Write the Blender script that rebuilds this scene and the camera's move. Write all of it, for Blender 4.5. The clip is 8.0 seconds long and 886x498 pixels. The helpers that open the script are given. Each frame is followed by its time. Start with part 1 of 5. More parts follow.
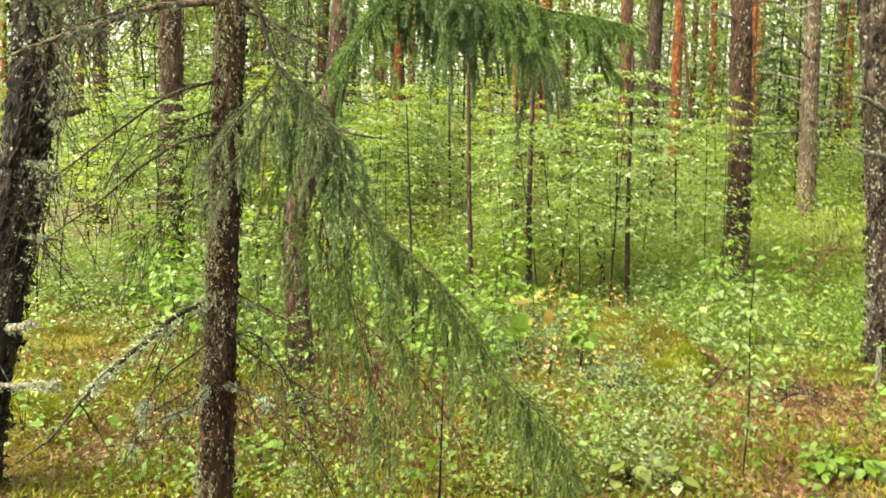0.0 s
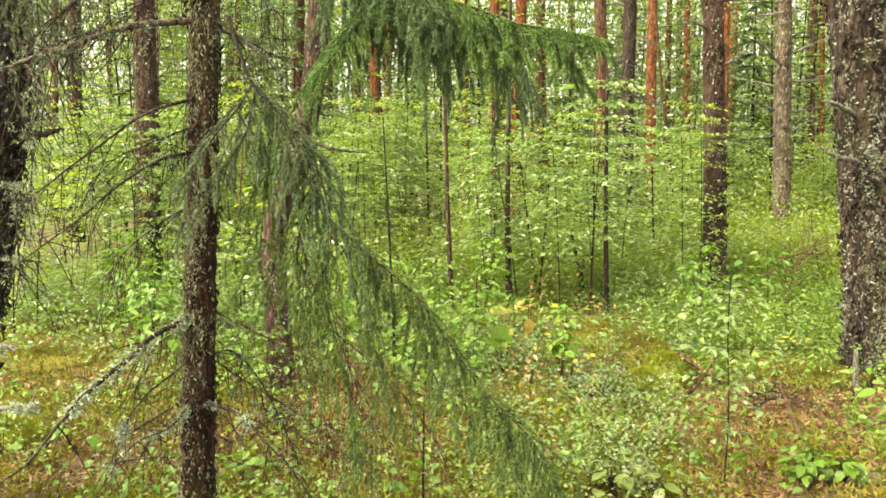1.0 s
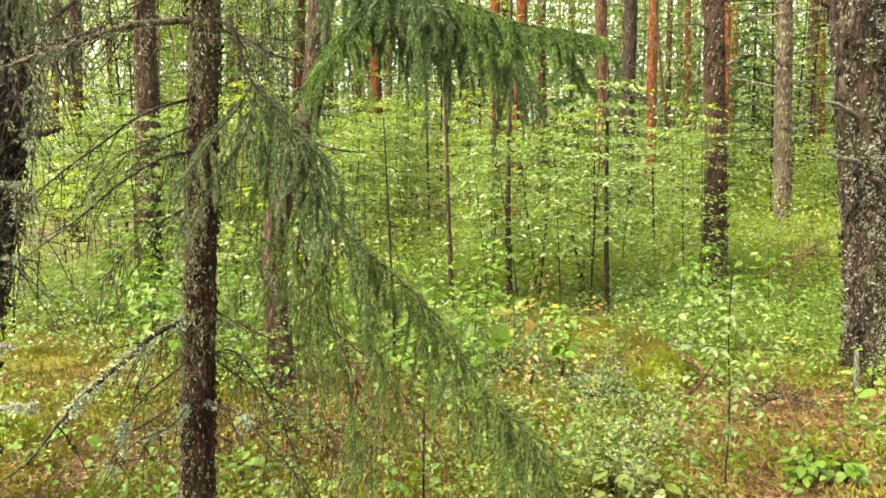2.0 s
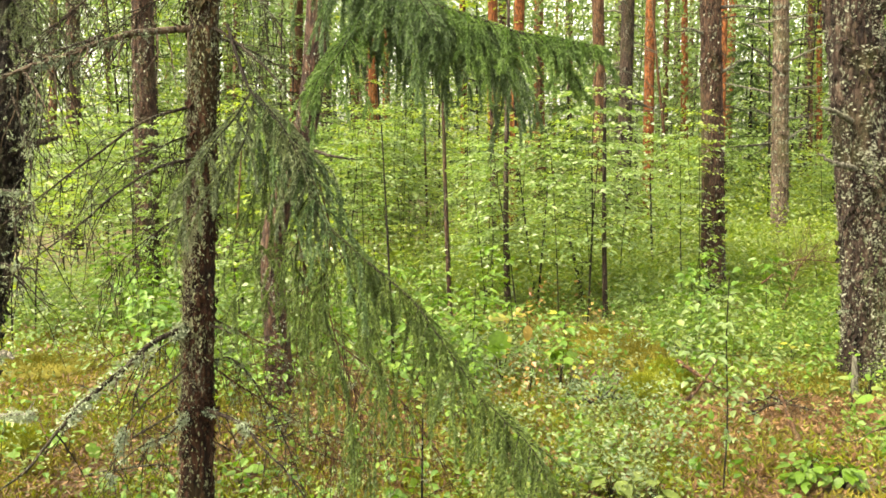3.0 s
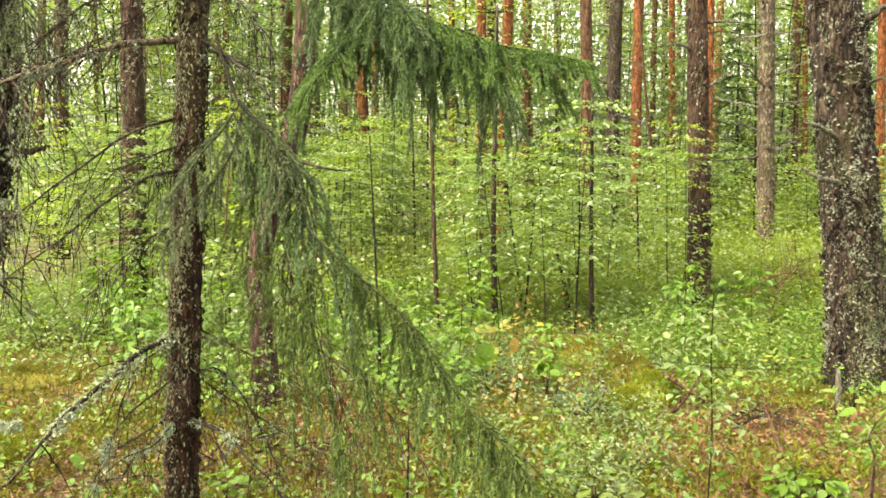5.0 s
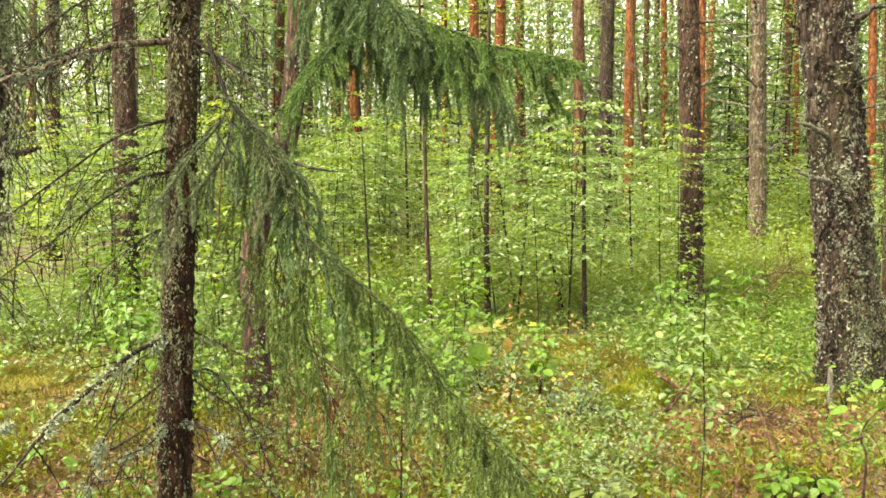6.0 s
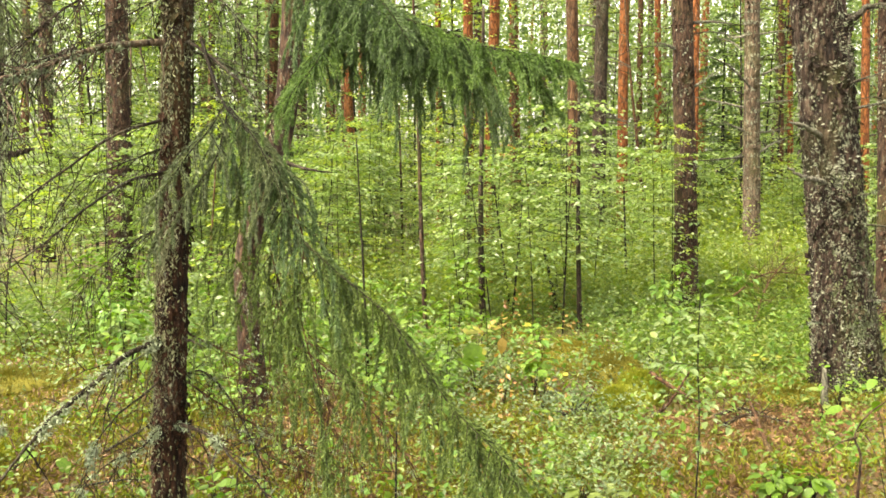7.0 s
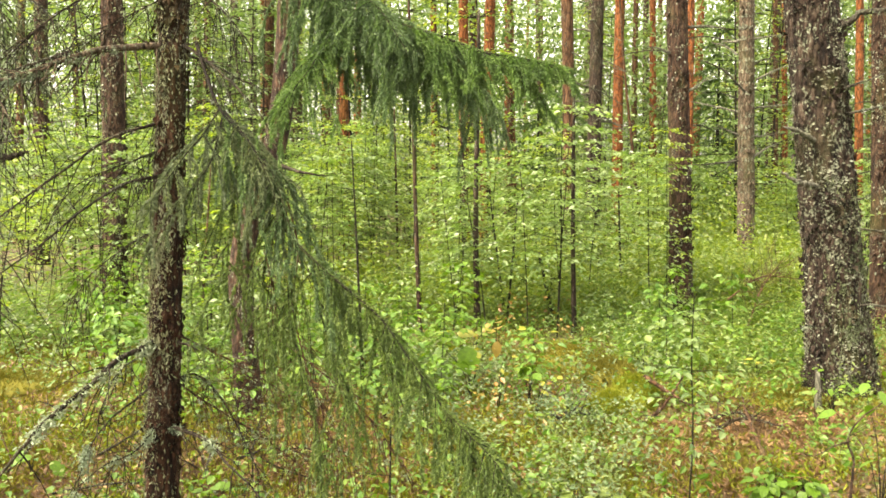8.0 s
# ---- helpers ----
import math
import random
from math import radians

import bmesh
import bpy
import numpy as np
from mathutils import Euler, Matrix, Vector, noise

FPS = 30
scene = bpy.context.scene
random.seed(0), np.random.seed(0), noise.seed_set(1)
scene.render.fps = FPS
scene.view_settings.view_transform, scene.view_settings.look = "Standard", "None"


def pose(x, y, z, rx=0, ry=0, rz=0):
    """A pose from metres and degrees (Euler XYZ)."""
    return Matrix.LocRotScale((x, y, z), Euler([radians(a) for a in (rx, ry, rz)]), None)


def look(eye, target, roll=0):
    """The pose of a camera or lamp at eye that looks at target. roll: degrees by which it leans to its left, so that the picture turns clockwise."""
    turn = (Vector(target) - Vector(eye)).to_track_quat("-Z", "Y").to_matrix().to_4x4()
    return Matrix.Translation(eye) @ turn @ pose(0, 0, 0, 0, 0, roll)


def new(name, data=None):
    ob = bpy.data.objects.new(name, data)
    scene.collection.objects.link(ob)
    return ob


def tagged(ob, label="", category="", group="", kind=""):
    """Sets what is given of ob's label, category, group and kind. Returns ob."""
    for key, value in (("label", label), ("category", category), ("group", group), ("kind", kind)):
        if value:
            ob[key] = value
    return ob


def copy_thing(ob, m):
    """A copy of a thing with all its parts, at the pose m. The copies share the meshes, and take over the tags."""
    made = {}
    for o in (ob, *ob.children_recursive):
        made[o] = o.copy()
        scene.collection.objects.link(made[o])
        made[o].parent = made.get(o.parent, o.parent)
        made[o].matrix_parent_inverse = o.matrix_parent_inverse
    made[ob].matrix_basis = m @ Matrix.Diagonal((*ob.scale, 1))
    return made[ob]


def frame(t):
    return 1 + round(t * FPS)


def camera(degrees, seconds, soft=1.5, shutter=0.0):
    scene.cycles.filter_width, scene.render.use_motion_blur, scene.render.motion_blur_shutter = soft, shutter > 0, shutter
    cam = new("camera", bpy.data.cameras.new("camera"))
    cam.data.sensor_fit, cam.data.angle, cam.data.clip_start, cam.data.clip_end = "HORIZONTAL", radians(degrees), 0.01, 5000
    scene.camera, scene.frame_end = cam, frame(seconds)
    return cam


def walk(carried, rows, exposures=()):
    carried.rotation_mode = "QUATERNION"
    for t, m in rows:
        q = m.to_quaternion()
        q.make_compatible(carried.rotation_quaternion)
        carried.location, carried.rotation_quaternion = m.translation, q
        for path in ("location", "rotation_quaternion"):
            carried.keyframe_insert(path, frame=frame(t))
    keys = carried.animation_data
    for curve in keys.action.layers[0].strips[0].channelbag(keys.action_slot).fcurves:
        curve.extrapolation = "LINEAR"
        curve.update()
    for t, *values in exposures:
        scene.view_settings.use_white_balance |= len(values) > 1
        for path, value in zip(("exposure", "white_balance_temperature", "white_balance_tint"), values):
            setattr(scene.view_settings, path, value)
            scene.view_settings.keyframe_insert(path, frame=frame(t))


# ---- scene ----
# ---------------------------------------------------------------- camera
cam = camera(51.0, 8.0, 1.65, 0.5)
PATH = [
    (0.0, pose(-0.0074, 0.0163, 1.4883, 83.058, -0.962, 1.603)),
    (0.1, pose(-0.0054, 0.0139, 1.4901, 82.870, -0.420, 1.350)),
    (0.2, pose(-0.0034, 0.0115, 1.4918, 82.960, -0.290, 0.904)),
    (0.3, pose(-0.0015, 0.0092, 1.4936, 83.270, -0.210, 0.440)),
    (0.4, pose(0.0005, 0.0068, 1.4953, 83.420, -0.250, 0.220)),
    (0.5, pose(0.0025, 0.0044, 1.4971, 83.473, -0.244, 0.205)),
    (1.0, pose(0.0005, 0.0076, 1.4981, 83.729, 0.066, 0.261)),
    (1.5, pose(-0.0002, 0.0132, 1.4936, 83.708, -0.029, 0.330)),
    (3.0, pose(0.0004, 0.0053, 1.4981, 84.159, 0.145, 0.159)),
    (3.5, pose(0.0000, 0.0000, 1.5000, 84.400, -0.000, -0.000)),
    (4.0, pose(0.0038, -0.0060, 1.5031, 84.635, 0.112, -0.197)),
    (4.5, pose(0.0050, -0.0091, 1.5015, 84.803, -0.147, -0.336)),
    (6.0, pose(0.0081, -0.0144, 1.5007, 84.894, -0.074, -0.970)),
    (6.5, pose(0.0114, -0.0129, 1.5014, 84.899, -0.056, -1.167)),
    (7.0, pose(0.0087, -0.0096, 1.5017, 84.922, 0.007, -1.315)),
    (7.5, pose(0.0062, -0.0079, 1.5030, 85.002, -0.217, -1.469)),
    (8.0, pose(0.0111, -0.0159, 1.5041, 85.123, -0.135, -1.601)),
]
walk(cam, PATH, [(0.0, 2.92, 8250, 7.5), (8.0, 2.92, 8250, 7.5)])

# ---------------------------------------------------------------- light: overcast sky over a wet wood
world = bpy.data.worlds.new("overcast_sky")
scene.world = world
world.use_nodes = True
wn, wl = world.node_tree.nodes, world.node_tree.links
sky = wn.new("ShaderNodeTexSky")
sky.sky_type, sky.sun_disc = "NISHITA", False
sky.sun_elevation, sky.sun_rotation = radians(51), radians(245)
sky.dust_density, sky.air_density = 4.0, 1.0
cloud = wn.new("ShaderNodeHueSaturation")
cloud.inputs["Saturation"].default_value = 0.25
wl.new(sky.outputs["Color"], cloud.inputs["Color"])
wl.new(cloud.outputs["Color"], wn["Background"].inputs["Color"])
wn["Background"].inputs["Strength"].default_value = 0.15

sun_data = bpy.data.lights.new("sun", "SUN")
sun_data.energy, sun_data.angle, sun_data.color = 1.5, radians(20), (1.0, 0.97, 0.92)
sun = new("sun", sun_data)
sun.matrix_world = look((-19, -8, 29), (0, 6, 0))

# ---------------------------------------------------------------- materials


def nodes_of(name):
    m = bpy.data.materials.new(name)
    m.use_nodes = True
    nt = m.node_tree
    return m, nt, nt.nodes["Principled BSDF"]


def ramp(nt, stops, fac):
    r = nt.nodes.new("ShaderNodeValToRGB")
    e = r.color_ramp.elements
    while len(e) < len(stops):
        e.new(0.5)
    for el, (pos, col) in zip(e, stops):
        el.position, el.color = pos, (*col, 1) if len(col) == 3 else col
    nt.links.new(fac, r.inputs["Fac"])
    return r.outputs["Color"]


def noise_tex(nt, vec, scale, detail=4.0, rough=0.55):
    n = nt.nodes.new("ShaderNodeTexNoise")
    n.inputs["Scale"].default_value, n.inputs["Detail"].default_value = scale, detail
    n.inputs["Roughness"].default_value = rough
    nt.links.new(vec, n.inputs["Vector"])
    return n.outputs["Fac"]


def mixed(nt, a, b, fac, kind="MIX"):
    m = nt.nodes.new("ShaderNodeMix")
    m.data_type, m.blend_type = "RGBA", kind
    for sock, val in ((m.inputs[6], a), (m.inputs[7], b), (m.inputs[0], fac)):
        if isinstance(val, (int, float)):
            sock.default_value = val
        elif isinstance(val, tuple):
            sock.default_value = (*val, 1)
        else:
            nt.links.new(val, sock)
    return m.outputs[2]


def placed(nt, stretch=(1, 1, 1)):
    """Object coordinates, shifted by a random amount for each object."""
    tc = nt.nodes.new("ShaderNodeTexCoord")
    info = nt.nodes.new("ShaderNodeObjectInfo")
    mp = nt.nodes.new("ShaderNodeMapping")
    mp.inputs["Scale"].default_value = stretch
    add = nt.nodes.new("ShaderNodeVectorMath")
    mul = nt.nodes.new("ShaderNodeMath")
    mul.operation = "MULTIPLY"
    mul.inputs[1].default_value = 37.0
    nt.links.new(info.outputs["Random"], mul.inputs[0])
    nt.links.new(tc.outputs["Object"], add.inputs[0])
    nt.links.new(mul.outputs[0], add.inputs[1])
    nt.links.new(add.outputs[0], mp.inputs["Vector"])
    return mp.outputs["Vector"], tc, info


def bump(nt, bsdf, height, strength, distance):
    b = nt.nodes.new("ShaderNodeBump")
    b.inputs["Strength"].default_value, b.inputs["Distance"].default_value = strength, distance
    nt.links.new(height, b.inputs["Height"])
    nt.links.new(b.outputs["Normal"], bsdf.inputs["Normal"])


def bark_mat(name, dark, mid, light, lichen=0.5, lichen_col=(0.105, 0.115, 0.08), scale=1.0, rough=0.9, grain=0.7):
    m, nt, p = nodes_of(name)
    vec, tc, info = placed(nt, (1, 1, 0.28))
    plates = noise_tex(nt, vec, 30 * scale, 6, 0.7)
    fine = noise_tex(nt, vec, 150 * scale, 3)
    cracks = nt.nodes.new("ShaderNodeTexVoronoi")
    cracks.feature = "DISTANCE_TO_EDGE"
    cracks.inputs["Scale"].default_value = 30 * scale
    bent = nt.nodes.new("ShaderNodeMix")
    bent.data_type = "VECTOR"
    bent.inputs[0].default_value = 0.045
    wobble = nt.nodes.new("ShaderNodeTexNoise")
    wobble.inputs["Scale"].default_value = 18
    nt.links.new(vec, wobble.inputs["Vector"])
    nt.links.new(vec, bent.inputs[4])
    nt.links.new(wobble.outputs["Color"], bent.inputs[5])
    nt.links.new(bent.outputs[1], cracks.inputs["Vector"])
    base = ramp(nt, [(0.34, dark), (0.50, mid), (0.66, light)], plates)
    base = mixed(nt, base, ramp(nt, [(0.0, (0.25, 0.25, 0.25)), (0.14, (1.0, 1.0, 1.0)), (0.4, (1.25, 1.25, 1.25))], cracks.outputs["Distance"]), 0.9, "MULTIPLY")
    base = mixed(nt, base, ramp(nt, [(0.3, (0.4, 0.4, 0.4)), (0.7, (1.35, 1.35, 1.35))], fine), grain, "MULTIPLY")
    vec2, tc2, info2 = placed(nt, (1, 1, 0.55))
    spots = noise_tex(nt, vec2, 120 * scale, 4, 0.65)
    patch = noise_tex(nt, vec2, 9.0, 3)
    add = nt.nodes.new("ShaderNodeMath")
    add.operation = "MULTIPLY_ADD"
    add.inputs[1].default_value = 0.6
    nt.links.new(patch, add.inputs[0])
    nt.links.new(spots, add.inputs[2])
    lo = 1.0 - 0.15 * lichen
    mask = ramp(nt, [(lo, (0, 0, 0)), (lo + 0.07, (0.9, 0.9, 0.9))], add.outputs[0])
    col = mixed(nt, base, lichen_col, mask)
    col = mixed(nt, col, (0.05, 0.06, 0.012), ramp(nt, [(0.55, (0, 0, 0)), (0.8, (0.35, 0.35, 0.35))], noise_tex(nt, vec2, 3.0, 2)))
    p.inputs["Specular IOR Level"].default_value = 0.15
    nt.links.new(col, p.inputs["Base Color"])
    p.inputs["Roughness"].default_value = rough
    bump(nt, p, mixed(nt, cracks.outputs["Distance"], plates, 0.55), 1.0, 0.03)
    return m


def leaf_mat(name, cols, rough=0.42, trans=0.45, spec=0.6, patches=2.2, swing=0.9, through_tint=(1.25, 1.25, 0.45)):
    m, nt, p = nodes_of(name)
    geo = nt.nodes.new("ShaderNodeNewGeometry")
    stops = [(i / max(1, len(cols) - 1), c) for i, c in enumerate(cols)]
    col = ramp(nt, stops, geo.outputs["Random Per Island"])
    vec, tc, info = placed(nt)
    patch = noise_tex(nt, vec, patches, 3)
    col = mixed(nt, col, ramp(nt, [(0.3, (0.68, 0.72, 0.7)), (0.7, (1.25, 1.2, 1.05))], patch), swing, "MULTIPLY")
    veins = noise_tex(nt, vec, 60, 2)
    col = mixed(nt, col, ramp(nt, [(0.35, (0.8, 0.82, 0.8)), (0.65, (1.12, 1.1, 1.05))], veins), 0.7, "MULTIPLY")
    nt.links.new(col, p.inputs["Base Color"])
    p.inputs["Roughness"].default_value = rough
    p.inputs["Specular IOR Level"].default_value = spec
    t = nt.nodes.new("ShaderNodeBsdfTranslucent")
    warm = mixed(nt, col, through_tint, 1.0, "MULTIPLY")
    nt.links.new(warm, t.inputs["Color"])
    mx = nt.nodes.new("ShaderNodeMixShader")
    mx.inputs[0].default_value = trans
    nt.links.new(p.outputs[0], mx.inputs[1])
    nt.links.new(t.outputs[0], mx.inputs[2])
    nt.links.new(mx.outputs[0], nt.nodes["Material Output"].inputs["Surface"])
    return m


def ground_mat():
    m, nt, p = nodes_of("moss_and_needle_litter")
    tc = nt.nodes.new("ShaderNodeTexCoord")
    v = tc.outputs["Object"]
    big, mid, fine = noise_tex(nt, v, 0.9, 4), noise_tex(nt, v, 7, 5, 0.65), noise_tex(nt, v, 90, 4, 0.7)
    moss = ramp(nt, [(0.3, (0.025, 0.03, 0.004)), (0.5, (0.075, 0.075, 0.009)), (0.7, (0.13, 0.11, 0.014))], mid)
    litter = ramp(nt, [(0.3, (0.02, 0.010, 0.005)), (0.5, (0.075, 0.04, 0.018)), (0.72, (0.15, 0.088, 0.042))], fine)
    mask = ramp(nt, [(0.50, (0, 0, 0)), (0.58, (1, 1, 1))], mixed(nt, big, mid, 0.35))
    col = mixed(nt, moss, litter, mask)
    col = mixed(nt, col, ramp(nt, [(0.3, (0.5, 0.5, 0.5)), (0.7, (1.3, 1.3, 1.3))], fine), 0.7, "MULTIPLY")
    nt.links.new(col, p.inputs["Base Color"])
    p.inputs["Roughness"].default_value = 0.85
    bump(nt, p, fine, 1.0, 0.02)
    return m


BARK_SPRUCE = bark_mat("spruce_bark", (0.0035, 0.0016, 0.001), (0.023, 0.0098, 0.0048), (0.054, 0.028, 0.0155), 0.6)
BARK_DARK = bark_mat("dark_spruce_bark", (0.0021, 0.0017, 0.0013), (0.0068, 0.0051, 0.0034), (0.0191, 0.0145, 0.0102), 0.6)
BARK_PINE = bark_mat("pine_bark_low", (0.0028, 0.0018, 0.0012), (0.018, 0.0112, 0.0078), (0.052, 0.037, 0.027), 0.75, scale=0.6, grain=0.45)
BARK_MID = bark_mat("pine_bark_brown", (0.008, 0.0045, 0.003), (0.032, 0.0175, 0.011), (0.07, 0.042, 0.026), 0.5)
BARK_GREY = bark_mat("pine_bark_grey", (0.02, 0.0145, 0.010), (0.075, 0.053, 0.035), (0.138, 0.104, 0.073), 0.8)
BARK_ORANGE = bark_mat("pine_bark_orange", (0.0496, 0.0155, 0.0056), (0.1364, 0.0465, 0.0155), (0.1984, 0.0806, 0.0310), 0.2, scale=0.8)
BARK_RUST = bark_mat("pine_bark_rust", (0.0217, 0.0099, 0.0050), (0.0620, 0.0310, 0.0149), (0.1054, 0.0589, 0.0341), 0.4, scale=0.8)
WOOD_DEAD = bark_mat("dead_wood", (0.006, 0.004, 0.003), (0.022, 0.0155, 0.01), (0.06, 0.046, 0.03), 0.6, scale=1.6)
WOOD_GREY = bark_mat("grey_dead_wood", (0.0125, 0.0100, 0.0075), (0.0375, 0.0320, 0.0240), (0.0800, 0.0725, 0.0550), 0.9, scale=1.6)
STEM = bark_mat("sapling_stem", (0.0043, 0.0034, 0.0021), (0.0127, 0.0098, 0.0059), (0.0298, 0.0247, 0.0153), 0.3, scale=2.0)
BARK_GREY2 = bark_mat("flecked_bark", (0.006, 0.004, 0.003), (0.026, 0.0165, 0.0115), (0.068, 0.049, 0.037), 0.6)
WOOD_PALE = bark_mat("pale_rotten_wood", (0.0510, 0.0467, 0.0340), (0.1105, 0.1062, 0.0808), (0.1700, 0.1615, 0.1275), 0.6, scale=1.5)
TWIG = bark_mat("dark_twig", (0.0034, 0.0026, 0.0017), (0.0106, 0.0076, 0.0047), (0.0255, 0.0191, 0.0119), 0.0, scale=2.0)
LEAF_LIGHT = leaf_mat("sapling_leaf", [(0.084, 0.148, 0.022), (0.124, 0.192, 0.031), (0.158, 0.222, 0.042), (0.184, 0.226, 0.04)], 0.46, trans=0.56, spec=0.85)
LEAF_LOW = leaf_mat("low_plant_leaf", [(0.048, 0.096, 0.015), (0.078, 0.138, 0.022), (0.11, 0.166, 0.034), (0.135, 0.168, 0.026)], trans=0.42, spec=0.35, through_tint=(1.12, 1.25, 0.5))
LEAF_COOL = leaf_mat("cool_sapling_leaf", [(0.07, 0.136, 0.03), (0.12, 0.19, 0.05), (0.165, 0.228, 0.088)], 0.43, 0.52, 0.95, through_tint=(1.18, 1.25, 0.62))
LEAF_BRIGHT = leaf_mat("bright_leaf", [(0.048, 0.118, 0.013), (0.075, 0.15, 0.02), (0.112, 0.175, 0.026)], 0.5, 0.4, 0.4, through_tint=(1.12, 1.25, 0.5))
LEAF_BROAD = leaf_mat("broad_leaf", [(0.05, 0.115, 0.01), (0.074, 0.15, 0.014), (0.1, 0.172, 0.018)], 0.5, 0.4, 0.4, 9)
LEAF_AUTUMN = leaf_mat("turning_leaf", [(0.2, 0.08, 0.022), (0.22, 0.14, 0.04), (0.16, 0.17, 0.03)], 0.45, 0.35)
LEAF_PALE = leaf_mat("pale_leaf", [(0.083, 0.136, 0.024), (0.110, 0.158, 0.034), (0.133, 0.176, 0.043)], 0.46, 0.35)
LEAF_YELLOW = leaf_mat("yellow_leaf", [(0.15, 0.18, 0.018), (0.19, 0.2, 0.022), (0.2, 0.18, 0.03)], 0.46, 0.4)
LEAF_BERRY = leaf_mat("bilberry_leaf", [(0.064, 0.106, 0.024), (0.094, 0.136, 0.037), (0.132, 0.167, 0.057), (0.109, 0.141, 0.027)], 0.52, 0.3, 0.28)
LEAF_BLUE = leaf_mat("bluish_leaf", [(0.064, 0.106, 0.049), (0.101, 0.145, 0.078), (0.147, 0.185, 0.11)], 0.5, 0.3, 0.28)
LEAF_FAR = leaf_mat("far_leaf", [(0.064, 0.115, 0.030), (0.098, 0.158, 0.043), (0.138, 0.190, 0.075)], 0.4, 0.45, through_tint=(1.1, 1.2, 0.8))
NEEDLE = leaf_mat("spruce_needle", [(0.022, 0.048, 0.016), (0.042, 0.08, 0.027), (0.08, 0.128, 0.044)], 0.5, 0.28, 0.35, 10, 1.0, (1.1, 1.25, 0.65))
NEEDLE_NEW = leaf_mat("young_spruce_needle", [(0.033, 0.07, 0.018), (0.058, 0.108, 0.028), (0.095, 0.152, 0.043)], 0.55, 0.3, 0.25, 14, 1.0, (1.1, 1.25, 0.6))
NEEDLE_FAR = leaf_mat("far_needle", [(0.025, 0.05, 0.014), (0.04, 0.075, 0.02), (0.06, 0.10, 0.028)], 0.5, 0.3, 0.3)
NEEDLE_DRY = leaf_mat("dry_needle", [(0.065, 0.034, 0.015), (0.12, 0.065, 0.03), (0.18, 0.112, 0.055)], 0.6, 0.15, 0.3)
MOSS = leaf_mat("moss", [(0.07, 0.07, 0.010), (0.112, 0.104, 0.015), (0.15, 0.13, 0.024)], 0.7, 0.35, 0.2)
MOSS_GREEN = leaf_mat("green_moss", [(0.07, 0.095, 0.008), (0.12, 0.14, 0.012), (0.16, 0.17, 0.02)], 0.7, 0.35, 0.2)
LICHEN = leaf_mat("beard_lichen", [(0.12, 0.155, 0.115), (0.165, 0.205, 0.155), (0.21, 0.245, 0.195)], 0.8, 0.2, 0.2)
CRUST = leaf_mat("crust_lichen", [(0.075, 0.078, 0.062), (0.13, 0.136, 0.112), (0.2, 0.21, 0.18)], 0.85, 0.1, 0.2)
CRUST_GREEN = leaf_mat("green_crust_lichen", [(0.045, 0.055, 0.03), (0.075, 0.09, 0.05), (0.11, 0.125, 0.08)], 0.85, 0.1, 0.2)
NEEDLE_OLIVE = leaf_mat("olive_spruce_needle", [(0.028, 0.05, 0.012), (0.052, 0.084, 0.02), (0.09, 0.128, 0.034)], 0.55, 0.3, 0.2, 14, 1.0)
NEEDLE_DUSTY = leaf_mat("dusty_spruce_needle", [(0.034, 0.05, 0.024), (0.062, 0.085, 0.042), (0.105, 0.132, 0.07)], 0.55, 0.25, 0.25, 10, 1.0)
LICHEN_SPRUCE = leaf_mat("spruce_crust_lichen", [(0.08, 0.088, 0.055), (0.13, 0.142, 0.095), (0.19, 0.2, 0.145)], 0.85, 0.1, 0.2)
GROUND = ground_mat()

# ---------------------------------------------------------------- helpers for shapes
rng = np.random.default_rng(7)


def as_mesh(name, verts, faces, mat, smooth=False):
    me = bpy.data.meshes.new(name)
    me.from_pydata([tuple(v) for v in np.asarray(verts).tolist()], [], [tuple(f) for f in faces])
    me.materials.append(mat)
    if smooth:
        me.polygons.foreach_set("use_smooth", [True] * len(me.polygons))
    me.update()
    return me


def part(name, data, parent, label="", kind="", at=(0, 0, 0)):
    """Links a mesh as one part under a thing or under a part."""
    ob = new(name, data)
    ob.parent = parent
    ob.location = at
    return tagged(ob, label, kind=kind)


def thing(name, at, label, category, group="", kind=""):
    ob = new(name)
    ob.empty_display_size = 0.1
    ob.location = at
    return tagged(ob, label, category, group, kind)


def unit(v):
    v = np.asarray(v, float)
    return v / np.maximum(np.linalg.norm(v, axis=-1, keepdims=True), 1e-9)


class Shape:
    """Gathers tubes, leaves and needles into one mesh."""

    def __init__(self):
        self.v, self.f, self.n = [], [], 0

    def add(self, verts, faces):
        self.v.append(np.asarray(verts, float))
        self.f.extend((np.asarray(faces) + self.n).tolist() if len(faces) else [])
        self.n += len(verts)

    def mesh(self, name, mat, smooth=False):
        return as_mesh(name, np.concatenate(self.v), self.f, mat, smooth)


def smooth_line(pts, n):
    """A Catmull-Rom line of n points through pts."""
    p = np.asarray(pts, float)
    p = np.vstack([2 * p[0] - p[1], p, 2 * p[-1] - p[-2]])
    out = []
    for s in np.linspace(0, len(p) - 3 - 1e-6, n):
        i, t = int(s), s - int(s)
        a, b, c, d = p[i:i + 4]
        out.append(0.5 * (2 * b + (c - a) * t + (2 * a - 5 * b + 4 * c - d) * t * t + (3 * b - a - 3 * c + d) * t ** 3))
    return np.array(out)


